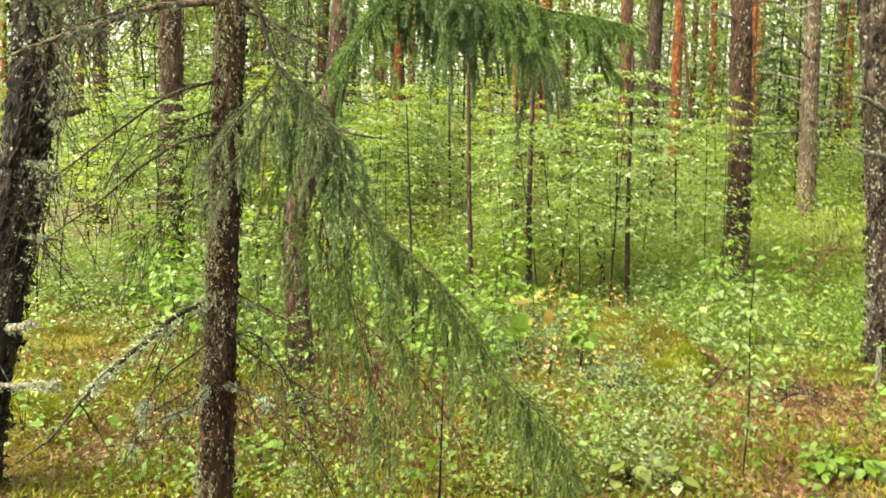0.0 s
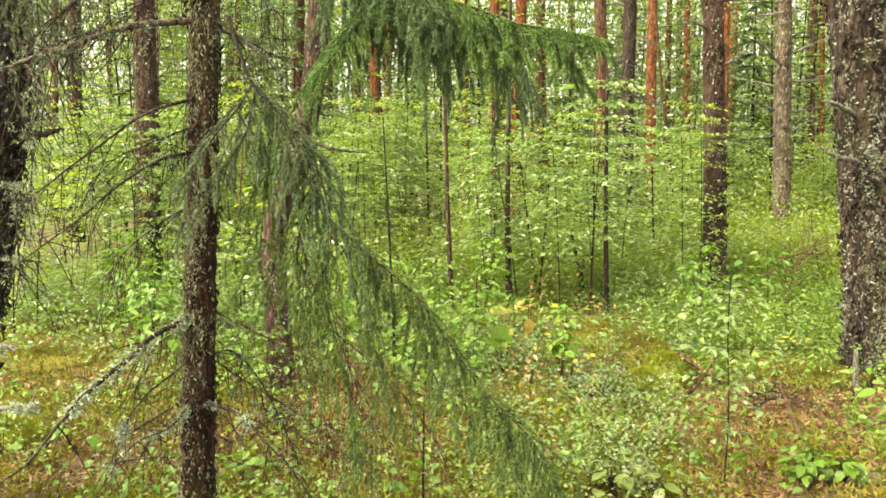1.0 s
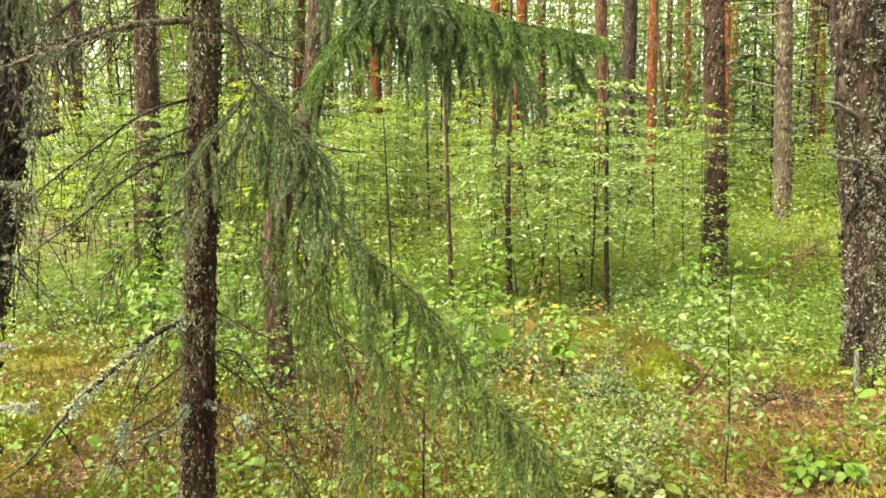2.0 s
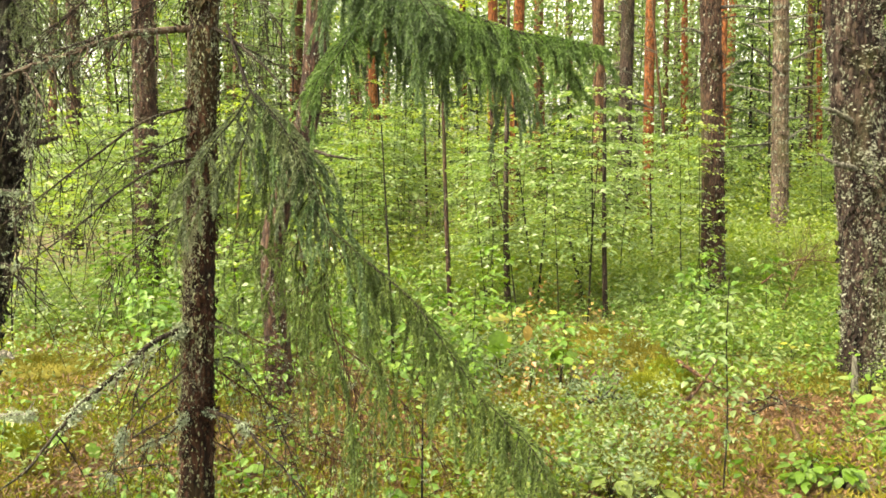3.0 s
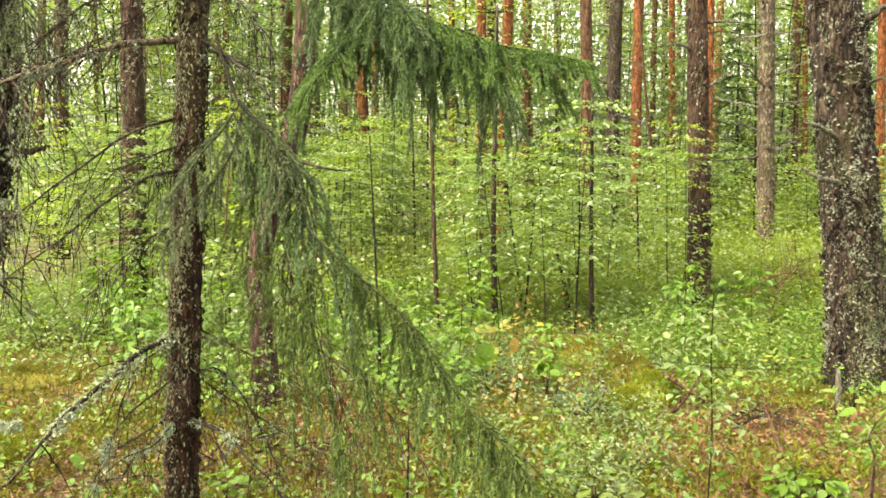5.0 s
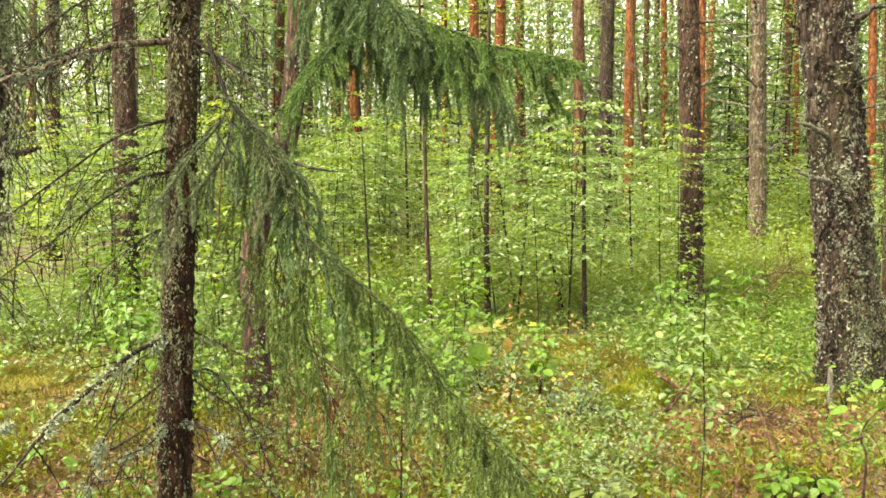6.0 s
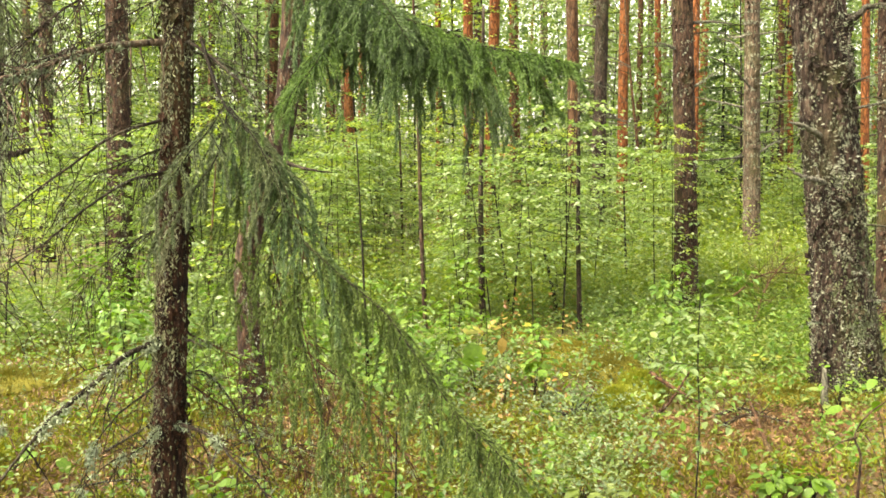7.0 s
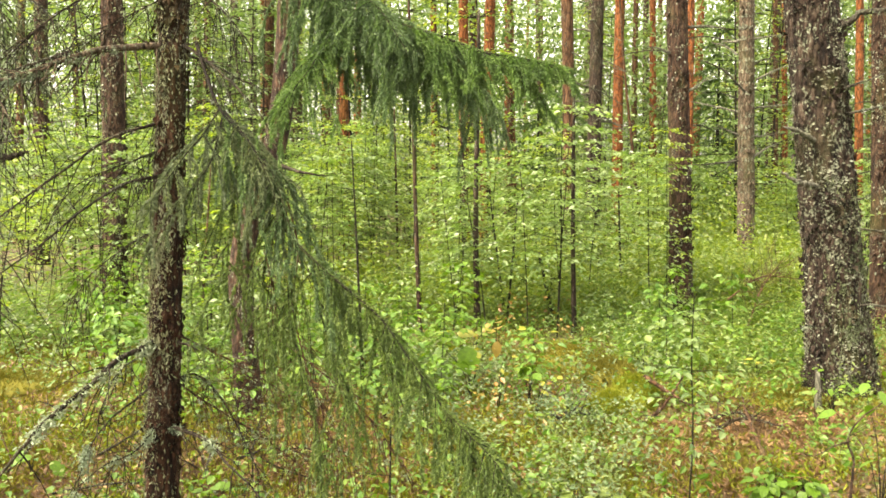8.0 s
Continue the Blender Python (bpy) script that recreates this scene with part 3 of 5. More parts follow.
def weeping_bough(spine, r0, owner, seed, mat, gap, reach, hang, sway=0.12, per_m=2300, need=0.0125, span=(0.1, 1.0), fork=0.7, taper=0.55, wide=0.0027, label=""):
    """A spruce bough: a woody spine, flat side twigs, and single strands that hang from them, all clad in needles."""
    g = np.random.default_rng(seed)
    off = np.array(owner.location)
    p = smooth_line(np.array(spine) - off, 60)
    cum = np.concatenate([[0], np.cumsum(np.linalg.norm(np.diff(p, axis=0), axis=1))])
    wood, green = Shape(), Shape()
    wood.add(*tube(p, r0, 0.0015, 6, 0.05))
    green.add(*needles(p[int(span[0] * 59):], per_m, need, wide))

    def strand(c, out, ln, fork):
        q, c = [c], c.copy()
        drift = unit(out * np.array([1, 1, 0])) * sway + g.standard_normal(3) * 0.09
        for t in np.linspace(0, 1, 8)[1:]:
            c = c + unit(out * 1.2 * (1 - t) ** 2 + (drift + np.array([0, 0, -1.0])) * (0.45 + t) + g.standard_normal(3) * 0.05) * ln / 7
            q.append(c)
        q = np.array(q)
        wood.add(*tube(q, 0.0013, 0.0006, 3))
        green.add(*needles(q, per_m, need, wide))
        for _ in range(2 if ln > 0.12 else 1):
            if g.random() < fork:
                j = int(g.integers(1, 5))
                strand(q[j], unit(unit(q[j + 1] - q[j]) + g.standard_normal(3) * 0.55), ln * g.uniform(0.25, 0.5), 0)

    s, k = span[0] * cum[-1], 0
    while s < span[1] * cum[-1]:
        i = int(np.clip(np.searchsorted(cum, s), 1, 58))
        tan, frac = unit(p[i + 1] - p[i]), s / cum[-1]
        flank = unit(np.cross(tan, [0, 0, 1])) * (1 if k % 2 else -1)
        ln = reach * g.uniform(0.55, 1.15) * (1 - taper * frac)
        d0 = unit(tan * 0.7 + flank * g.uniform(0.4, 1.1) + np.array([0, 0, -0.05]))
        q = np.array([p[i] + d0 * ln * t + np.array([0, 0, -0.45]) * ln * t * t for t in np.linspace(0, 1, 7)])
        wood.add(*tube(q, 0.0022, 0.0009, 4))
        green.add(*needles(q, per_m, need, wide))
        for j in np.linspace(2, 6, max(1, int(ln / 0.042))).astype(int):
            strand(q[j], unit(d0 * 0.7 + g.standard_normal(3) * 0.35), hang * g.uniform(0.3, 1.15) * (1 - taper * frac), fork)
        if g.random() < 0.6:
            strand(p[i], tan, hang * g.uniform(0.4, 1.1) * (1 - taper * frac), fork)
        s, k = s + gap * g.uniform(0.7, 1.3), k + 1
    ob = part("bough", wood.mesh("bough", TWIG, True), owner, label)
    part("needles", green.mesh("needles", mat), ob, "green spruce needles", "stuff")
    return ob


# the upper bough, with its fresh tips
UPPER = [(-0.758, 2.90, 2.299), (-0.50, 2.88, 2.19), (-0.230, 2.85, 2.089), (-0.138, 2.72, 1.999), (-0.026, 2.62, 1.907), (0.091, 2.55, 1.860), (0.203, 2.48, 1.810), (0.305, 2.42, 1.784), (0.398, 2.36, 1.755)]
weeping_bough(UPPER[:6], 0.008, spruce, 21, NEEDLE, 0.021, 0.15, 0.25, 0.25, 2300, span=(0.35, 0.99), taper=0.2)
weeping_bough(UPPER[4:], 0.0045, spruce, 29, NEEDLE_NEW, 0.014, 0.13, 0.2, 0.6, 2300, span=(0.02, 0.97), taper=0.55)
weeping_bough([(0.193, 2.48, 1.816), (0.265, 2.45, 1.769), (0.320, 2.42, 1.708), (0.360, 2.40, 1.645)], 0.003, spruce, 22, NEEDLE_NEW, 0.018, 0.08, 0.10, 0.5, 2300)
weeping_bough([(0.203, 2.48, 1.812), (0.305, 2.42, 1.788), (0.40, 2.36, 1.758)], 0.003, spruce, 23, NEEDLE_NEW, 0.02, 0.07, 0.08, 0.5, 2300)
weeping_bough([(-0.192, 2.80, 2.046), (-0.219, 2.70, 1.932), (-0.255, 2.60, 1.832), (-0.296, 2.52, 1.748), (-0.352, 2.48, 1.680)], 0.004, spruce, 24, NEEDLE_NEW, 0.022, 0.13, 0.14, 0.3, 2200, span=(0.3, 1.0), taper=0.2)
weeping_bough([(-0.138, 2.72, 1.999), (-0.069, 2.85, 1.964), (0.025, 2.92, 1.915), (0.133, 2.98, 1.844), (0.188, 3.00, 1.766)], 0.004, spruce, 25, NEEDLE, 0.022, 0.15, 0.30, 0.15, 2300, taper=0.3)
weeping_bough([(-0.155, 2.72, 2.015), (-0.092, 2.55, 1.938), (-0.052, 2.45, 1.871), (-0.015, 2.40, 1.807)], 0.004, spruce, 26, NEEDLE, 0.025, 0.12, 0.20, 0.15, 2300, span=(0.1, 0.9))
weeping_bough([(-0.36, 2.87, 2.14), (-0.29, 2.78, 2.06), (-0.24, 2.72, 1.99), (-0.2, 2.68, 1.9)], 0.004, spruce, 27, NEEDLE, 0.02, 0.15, 0.28, 0.12, 2300, taper=0.2)
weeping_bough([(-0.30, 2.84, 2.10), (-0.24, 2.80, 2.02), (-0.16, 2.77, 1.96), (-0.08, 2.74, 1.91), (-0.03, 2.7, 1.83)], 0.004, spruce, 28, NEEDLE, 0.022, 0.14, 0.27, 0.15, 2300, taper=0.2)

# the lower bough: a long bent spine whose thin strands hang straight down
LOWER = [(-0.657, 2.86, 1.888), (-0.611, 2.78, 1.781), (-0.558, 2.70, 1.680), (-0.470, 2.62, 1.590), (-0.397, 2.56, 1.514), (-0.350, 2.50, 1.415), (-0.306, 2.45, 1.305), (-0.212, 2.40, 1.227), (-0.088, 2.34, 1.131), (-0.020, 2.28, 1.049), (0.060, 2.22, 0.945), (0.123, 2.16, 0.854), (0.182, 2.10, 0.763)]
weeping_bough(LOWER[:8], 0.006, spruce, 31, NEEDLE, 0.045, 0.13, 0.22, 0.1, 1900, span=(0.3, 0.98), taper=0.1)
weeping_bough(LOWER[6:], 0.004, spruce, 35, NEEDLE_OLIVE, 0.03, 0.12, 0.21, 0.12, 2000, span=(0.05, 0.97), taper=0.35)
weeping_bough([(-0.558, 2.70, 1.677), (-0.587, 2.62, 1.601), (-0.624, 2.55, 1.539), (-0.662, 2.50, 1.469), (-0.701, 2.46, 1.407)], 0.003, spruce, 32, NEEDLE_DUSTY, 0.03, 0.11, 0.13, 0.15, 2000, taper=0.25)
weeping_bough([(-0.547, 2.70, 1.661), (-0.561, 2.60, 1.530), (-0.607, 2.52, 1.438), (-0.652, 2.48, 1.349)], 0.003, spruce, 33, NEEDLE_DUSTY, 0.05, 0.12, 0.17, 0.1, 1700, taper=0.2)
weeping_bough([(-0.545, 2.70, 1.672), (-0.470, 2.62, 1.596), (-0.420, 2.55, 1.530), (-0.374, 2.50, 1.438), (-0.349, 2.47, 1.334)], 0.004, spruce, 34, NEEDLE_DUSTY, 0.026, 0.10, 0.17, 0.1, 2200, taper=0.3)
for k, line in enumerate([
    [(-0.350, 2.50, 1.415), (-0.395, 2.52, 1.299), (-0.416, 2.54, 1.141), (-0.389, 2.55, 0.980)],
    [(-0.261, 2.42, 1.263), (-0.251, 2.45, 1.138), (-0.208, 2.46, 0.998), (-0.163, 2.45, 0.846)],
    [(-0.474, 2.65, 1.586), (-0.511, 2.66, 1.434), (-0.535, 2.68, 1.270), (-0.559, 2.70, 1.085)],
    [(-0.088, 2.34, 1.131), (-0.061, 2.38, 1.014), (-0.047, 2.40, 0.889)],
    [(-0.306, 2.45, 1.305), (-0.33, 2.44, 1.17), (-0.31, 2.45, 1.02), (-0.27, 2.46, 0.86), (-0.25, 2.46, 0.70)],
]):
    weeping_bough(line, 0.0022, spruce, 40 + k, NEEDLE_OLIVE, 0.066, 0.13, 0.25, 0.08, 1150, 0.0125, span=(0.05, 1.0), fork=0.6, taper=0.1)
weeping_bough([(0.087, 2.20, 0.912), (0.136, 2.10, 0.885), (0.183, 2.04, 0.850), (0.218, 2.00, 0.798), (0.235, 1.98, 0.716)], 0.002, spruce, 46, NEEDLE_OLIVE, 0.026, 0.1, 0.14, 0.15, 1700, span=(0.0, 1.0), taper=0.1)

# the dark leaning spruce beside it
DARK = (-2.015, 3.6, 0.203, 0.088)
dx, dy, dl, dr = DARK
dark = thing("dead_spruce_tree", (dx, dy, ground_z(dx, dy)), "dark leaning spruce trunk with broken lichen-hung branches", "tree")
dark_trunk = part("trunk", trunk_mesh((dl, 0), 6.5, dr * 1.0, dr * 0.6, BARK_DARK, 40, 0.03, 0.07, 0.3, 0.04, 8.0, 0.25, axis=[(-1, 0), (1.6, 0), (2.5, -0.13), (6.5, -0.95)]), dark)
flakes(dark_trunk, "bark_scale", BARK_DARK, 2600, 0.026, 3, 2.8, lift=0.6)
flakes(dark_trunk, "lichen", CRUST, 900, 0.012, 4, 2.8, label="pale lichen crust")
for i, (line, r0, n, ln, tufts) in enumerate([
    ([(-1.707, 3.6, 1.532), (-1.576, 3.55, 1.538), (-1.489, 3.5, 1.554), (-1.413, 3.45, 1.566)], 0.018, 3, 0.06, 4),
    ([(-1.74, 3.6, 1.299), (-1.606, 3.5, 1.305), (-1.521, 3.45, 1.29)], 0.008, 6, 0.1, 16),
    ([(-1.772, 3.6, 1.083), (-1.638, 3.5, 1.077), (-1.505, 3.42, 1.074)], 0.009, 8, 0.12, 24),
    ([(-1.687, 3.6, 1.971), (-1.561, 3.5, 1.855), (-1.503, 3.45, 1.706), (-1.505, 3.42, 1.541)], 0.006, 40, 0.16, 50),
    ([(-1.694, 3.6, 1.822), (-1.591, 3.5, 1.647), (-1.535, 3.45, 1.458), (-1.551, 3.42, 1.251)], 0.006, 40, 0.16, 50),
    ([(-1.732, 3.6, 1.456), (-1.627, 3.5, 1.309), (-1.604, 3.45, 1.121), (-1.584, 3.42, 0.998)], 0.006, 30, 0.14, 40),
]):
    spruce_branch(line, r0, n, ln, 60 + i, tufts // 2, 0.024, WOOD_DEAD, 0.8, (0.1, 0.98), dark)
spruce_branch([(-1.858, 3.6, 0.688), (-1.741, 3.5, 0.724), (-1.664, 3.45, 0.752), (-1.62, 3.42, 0.742)], 0.022, 3, 0.06, 70, 10, 0.03, WOOD_PALE, 0.1, owner=dark)
spruce_branch([(-1.914, 3.6, 0.465), (-1.727, 3.45, 0.508), (-1.593, 3.35, 0.545), (-1.495, 3.3, 0.564)], 0.015, 5, 0.08, 71, 60, 0.034, WOOD_PALE, 0.2, owner=dark, hung=False)
spruce_branch([(-1.78, 3.6, 1.369), (-1.646, 3.5, 1.364), (-1.552, 3.45, 1.362)], 0.007, 3, 0.08, 72, 20, 0.024, WOOD_GREY, 0.2, owner=dark)
weeping_bough([(-1.679, 3.6, 2.139), (-1.573, 3.5, 2.04), (-1.471, 3.4, 1.944), (-1.393, 3.35, 1.859)], 0.006, dark, 47, NEEDLE_DUSTY, 0.05, 0.16, 0.18, 0.1, 900, span=(0.15, 1.0), taper=0.2)

weeping_bough([(-1.568, 3.50, 2.162), (-1.472, 3.42, 2.047), (-1.390, 3.36, 1.939), (-1.338, 3.32, 1.817)], 0.004, dark, 48, NEEDLE_DUSTY, 0.05, 0.16, 0.22, 0.1, 480, span=(0.1, 1.0), taper=0.2)
weeping_bough([(-1.60, 3.50, 2.24), (-1.363, 3.40, 2.104), (-1.248, 3.30, 2.009), (-1.184, 3.25, 1.906)], 0.004, dark, 49, NEEDLE_DUSTY, 0.06, 0.14, 0.2, 0.1, 420, span=(0.3, 1.0), taper=0.2)

weeping_bough([(-1.522, 3.50, 2.185), (-1.498, 3.47, 2.017), (-1.483, 3.45, 1.851), (-1.502, 3.45, 1.687)], 0.003, dark, 50, NEEDLE_DUSTY, 0.03, 0.09, 0.14, 0.05, 800, span=(0.0, 1.0), taper=0.1)

# the thick old pine
right_pine, lean = pine("pine_tree", (2.904, 6.1, -0.12, 0.163), BARK_PINE, "thick old pine with scaly lichen-flecked bark and broken stubs", 0,
                        sides=180, step=0.013, seed=5, rough=0.03, plates=0.15)
for i, (line, r0, n, tufts) in enumerate([
    ([(2.571, 5.95, 1.696), (2.455, 5.85, 1.738), (2.362, 5.78, 1.763), (2.301, 5.76, 1.776)], 0.021, 2, 8),
    ([(2.601, 5.95, 1.399), (2.497, 5.85, 1.418), (2.389, 5.78, 1.444), (2.295, 5.76, 1.492)], 0.023, 2, 14),
    ([(2.723, 6, 2.407), (2.763, 5.9, 2.451), (2.807, 5.85, 2.497), (2.955, 5.8, 2.502), (3.16, 5.8, 2.529)], 0.028, 6, 20),
    ([(2.741, 6, 2.001), (2.754, 5.9, 2.035), (2.852, 5.9, 2.07), (3.025, 5.9, 2.132)], 0.012, 6, 8),
    ([(2.796, 6, 2.001), (2.728, 5.9, 2.132), (2.709, 5.9, 2.251), (2.719, 5.9, 2.341)], 0.014, 2, 4),
    ([(2.766, 6, 1.866), (2.825, 5.9, 1.881), (2.966, 5.9, 1.909), (3.107, 5.9, 1.923)], 0.012, 5, 8),
    ([(2.827, 6, 1.318), (2.866, 5.9, 1.321), (2.936, 5.9, 1.35)], 0.010, 3, 6),
    ([(2.855, 6, 1.117), (2.897, 5.9, 1.127), (3.077, 5.9, 1.106)], 0.012, 4, 8),
    ([(2.897, 6, 0.601), (2.956, 5.9, 0.634), (3.102, 5.9, 0.619)], 0.013, 4, 8),
    ([(2.622, 5.95, 0.479), (2.549, 5.9, 0.502), (2.514, 5.9, 0.48)], 0.008, 1, 6),
]):
    spruce_branch(line, r0, n, 0.14, 80 + i, tufts, 0.025, WOOD_PALE if i < 2 else WOOD_GREY, 0.1, (0.1, 0.98), right_pine)

right_trunk = [o for o in right_pine.children if o.name.startswith("trunk")][0]
flakes(right_trunk, "lichen", CRUST, 4000, 0.0175, 5, 3.3, label="pale lichen crust", wide=0.45, lift=0.3, across=True)
flakes(right_trunk, "lichen", CRUST_GREEN, 5200, 0.015, 8, 1.45, (0.75, -0.6, 0), "grey-green lichen crust", wide=0.45)
flakes(right_trunk, "bark_scale", BARK_PINE, 2400, 0.034, 6, 3.3, wide=0.7)

# the crooked pine behind the boughs
crooked, _ = pine("pine_tree", (-1.155, 5.6, 0, 0.066), BARK_MID, "crooked grey-brown pine trunk behind the spruce boughs", 0, sides=40, step=0.04, seed=6, rough=0.04, plates=0.12, crown=False,
                  axis=[(-1, 0.127), (0, 0.127), (0.3, 0.137), (0.54, 0.106), (0.79, 0.089), (1.06, 0.097), (1.6, 0.327), (2.32, 0.399), (14, 0.9)])
flakes(crooked.children[0], "lichen", CRUST, 1100, 0.013, 7, 3.0, label="pale lichen crust")
spruce_branch([(-0.836, 5.55, 1.539), (-0.706, 5.45, 1.499), (-0.602, 5.4, 1.477), (-0.51, 5.4, 1.467)], 0.013, 2, 0.06, 99, 0, owner=crooked)

# pines that can be told apart
STAND = [
    ((-3.24, 10, 0.016, 0.116), BARK_MID, "brown pine trunk rising out of the saplings", 0),
    ((-5.635, 14, 0.039, 0.105), BARK_MID, "slim brown pine trunk", 5),
    ((-4.321, 19, 0.035, 0.075), BARK_RUST, "thin rusty pine far in the wood", 0),
    ((-2.59, 16, 0.028, 0.097), BARK_RUST, "slim rusty pine trunk", 0),
    ((-1.285, 17, -0.007, 0.093), BARK_ORANGE, "slim pine with bright orange upper bark", 0),
    ((0.422, 21, -0.007, 0.077), BARK_ORANGE, "thin orange pine far in the wood", 0),
    ((0.821, 16, -0.005, 0.092), BARK_ORANGE, "slim pine with bright orange upper bark", 3),
    ((1.078, 15, 0.024, 0.091), BARK_ORANGE, "slim pine with bright orange upper bark", 3),
    ((2.226, 22, -0.01, 0.074), BARK_RUST, "thin rusty pine far in the wood", 4),
    ((2.187, 13, -0.025, 0.087), BARK_RUST, "slim grey-brown pine trunk with dry twigs", 5),
    ((2.66, 14, 0.012, 0.102), BARK_GREY2, "dark shaded spruce trunk with pale dry twigs", 40),
    ((3.479, 16, -0.005, 0.088), BARK_ORANGE, "slim pine with bright orange upper bark", 2),
    ((4.69, 20, -0.002, 0.067), BARK_RUST, "thin rusty pine far in the wood", 2),
    ((5.159, 20, -0.025, 0.079), BARK_ORANGE, "thin orange pine far in the wood", 0),
    ((2.73, 9.4, -0.033, 0.104), BARK_MID, "brown pine trunk with dry side twigs", 3),
    ((4.129, 14, -0.004, 0.06), BARK_ORANGE, "slim pine with bright orange upper bark", 4),
    ((4.331, 12, -0.028, 0.102), BARK_GREY, "grey lichened pine with many bare dead branches", 3),
    ((6.664, 17, -0.033, 0.052), BARK_RUST, "slim rusty pine trunk with dry twigs", 2),
    ((7.253, 18, -0.034, 0.055), BARK_ORANGE, "slim pine with bright orange upper bark", 2),
    ((7.271, 15, -0.035, 0.068), BARK_ORANGE, "slim pine with bright orange upper bark", 3),
    ((4.413, 8.6, -0.035, 0.084), BARK_MID, "brown pine trunk beside the thick old pine", 4),
    ((-7.668, 18, 0.054, 0.077), BARK_RUST, "thin rusty pine far in the wood", 0),
    ((3.222, 24, -0.026, 0.066), BARK_GREY, "thin grey pine far in the wood", 3),
]
for i, (spec, mat, label, n) in enumerate(STAND):
    near = spec[1] < 11
    tree, _ = pine("pine_tree", spec, mat, label, n, sides=36 if near else 16, step=0.05 if near else 0.14, seed=i + 10, rough=0.04,
         plates=0.12 if near else 0.0, z_range=(1.4, 1.5 + spec[1] * 0.18), blen=(0.3, 0.9) if n < 12 else (0.25, 0.7), brad=0.007 if n < 12 else 0.011, dead=WOOD_GREY if n < 12 else WOOD_PALE)
    if mat is BARK_GREY and spec[1] < 13:
        grey_pine = tree
    elif near and spec[0] > 2 and spec[1] > 9:
        brown_pine = tree
    if near or mat is BARK_GREY and spec[1] < 13:
        stem = [o for o in tree.children if o.name.startswith("trunk")][0]
        flakes(stem, "lichen", CRUST, 1500 if mat is BARK_GREY else 420, 0.019, 40 + i, 3.8, (-0.4, -1, 0), "pale lichen crust", wide=0.55)
        flakes(stem, "bark_scale", mat, 220, 0.045, 70 + i, 3.8, (0, -1, 0), wide=0.6)

# long bare branches of the grey pine, and dry side branches of the brown one
GREY_LIMBS = [
    [(4.249, 11.92, 2.474), (4.094, 11.84, 2.600), (3.855, 11.75, 2.780), (3.504, 11.67, 2.902)],
    [(4.356, 11.92, 2.663), (4.525, 11.79, 2.755), (4.682, 11.67, 2.830)],
    [(4.135, 11.92, 2.255), (3.843, 12.04, 2.335), (3.590, 12.17, 2.403)],
    [(4.376, 11.92, 2.311), (4.637, 12.04, 2.340), (4.889, 12.17, 2.370)],
    [(4.129, 11.92, 2.418), (3.971, 11.79, 2.450), (3.809, 11.67, 2.482)],
    [(4.145, 11.92, 1.957), (3.972, 11.79, 2.009), (3.801, 11.67, 2.067)],
    [(4.348, 11.92, 1.672), (4.550, 12.04, 1.781), (4.798, 12.17, 1.878)],
    [(4.339, 11.92, 1.943), (4.493, 12.04, 1.947), (4.649, 12.17, 1.966)],
    [(4.156, 11.92, 1.629), (3.821, 11.79, 1.593), (3.493, 11.67, 1.572)],
    [(4.295, 11.92, 3.174), (4.473, 11.79, 3.197), (4.647, 11.67, 3.205)],
    [(4.119, 11.92, 3.146), (4.033, 12.04, 3.157), (3.981, 12.17, 3.182)],
    [(4.110, 11.92, 2.979), (3.999, 12.04, 3.094), (3.844, 12.17, 3.168)],
    [(4.286, 11.92, 2.839), (4.507, 12.04, 2.937), (4.736, 12.17, 2.937)],
]
BROWN_LIMBS = [
    [(2.720, 9.35, 2.929), (2.872, 9.25, 2.924), (3.043, 9.15, 2.892)],
    [(2.738, 9.35, 2.298), (2.807, 9.25, 2.344), (2.867, 9.15, 2.410)],
    [(2.538, 9.35, 2.673), (2.410, 9.25, 2.704), (2.302, 9.15, 2.702)],
]
for owner, limbs in ((grey_pine, GREY_LIMBS), (brown_pine, BROWN_LIMBS)):
    for i, line in enumerate(limbs):
        spruce_branch(line, 0.019 - 0.001 * (i % 5), 5, 0.22, 840 + i, 8, 0.03, WOOD_GREY if i % 4 == 0 else WOOD_PALE, 0.0, owner=owner, hung=False)

# the far wood: trunks beyond 22 m
far_rng = np.random.default_rng(31)
count = 0
while count < 80:
    y = far_rng.uniform(22, 55)
    x = far_rng.uniform(-0.56, 0.56) * y
    r = far_rng.uniform(0.07, 0.15)
    mat = [BARK_RUST, BARK_ORANGE, BARK_GREY, BARK_MID][far_rng.integers(4)]
    label = {BARK_RUST: "rusty pine deep in the wood", BARK_ORANGE: "orange pine deep in the wood", BARK_GREY: "grey pine deep in the wood", BARK_MID: "brown pine deep in the wood"}[mat]
    pine("pine_tree", (x, y, far_rng.uniform(-0.02, 0.02), r), mat, label, 2, sides=8, step=0.6, seed=200 + count, z_range=(3, 9), blen=(0.5, 1.5), group="pines of the far wood")
    count += 1


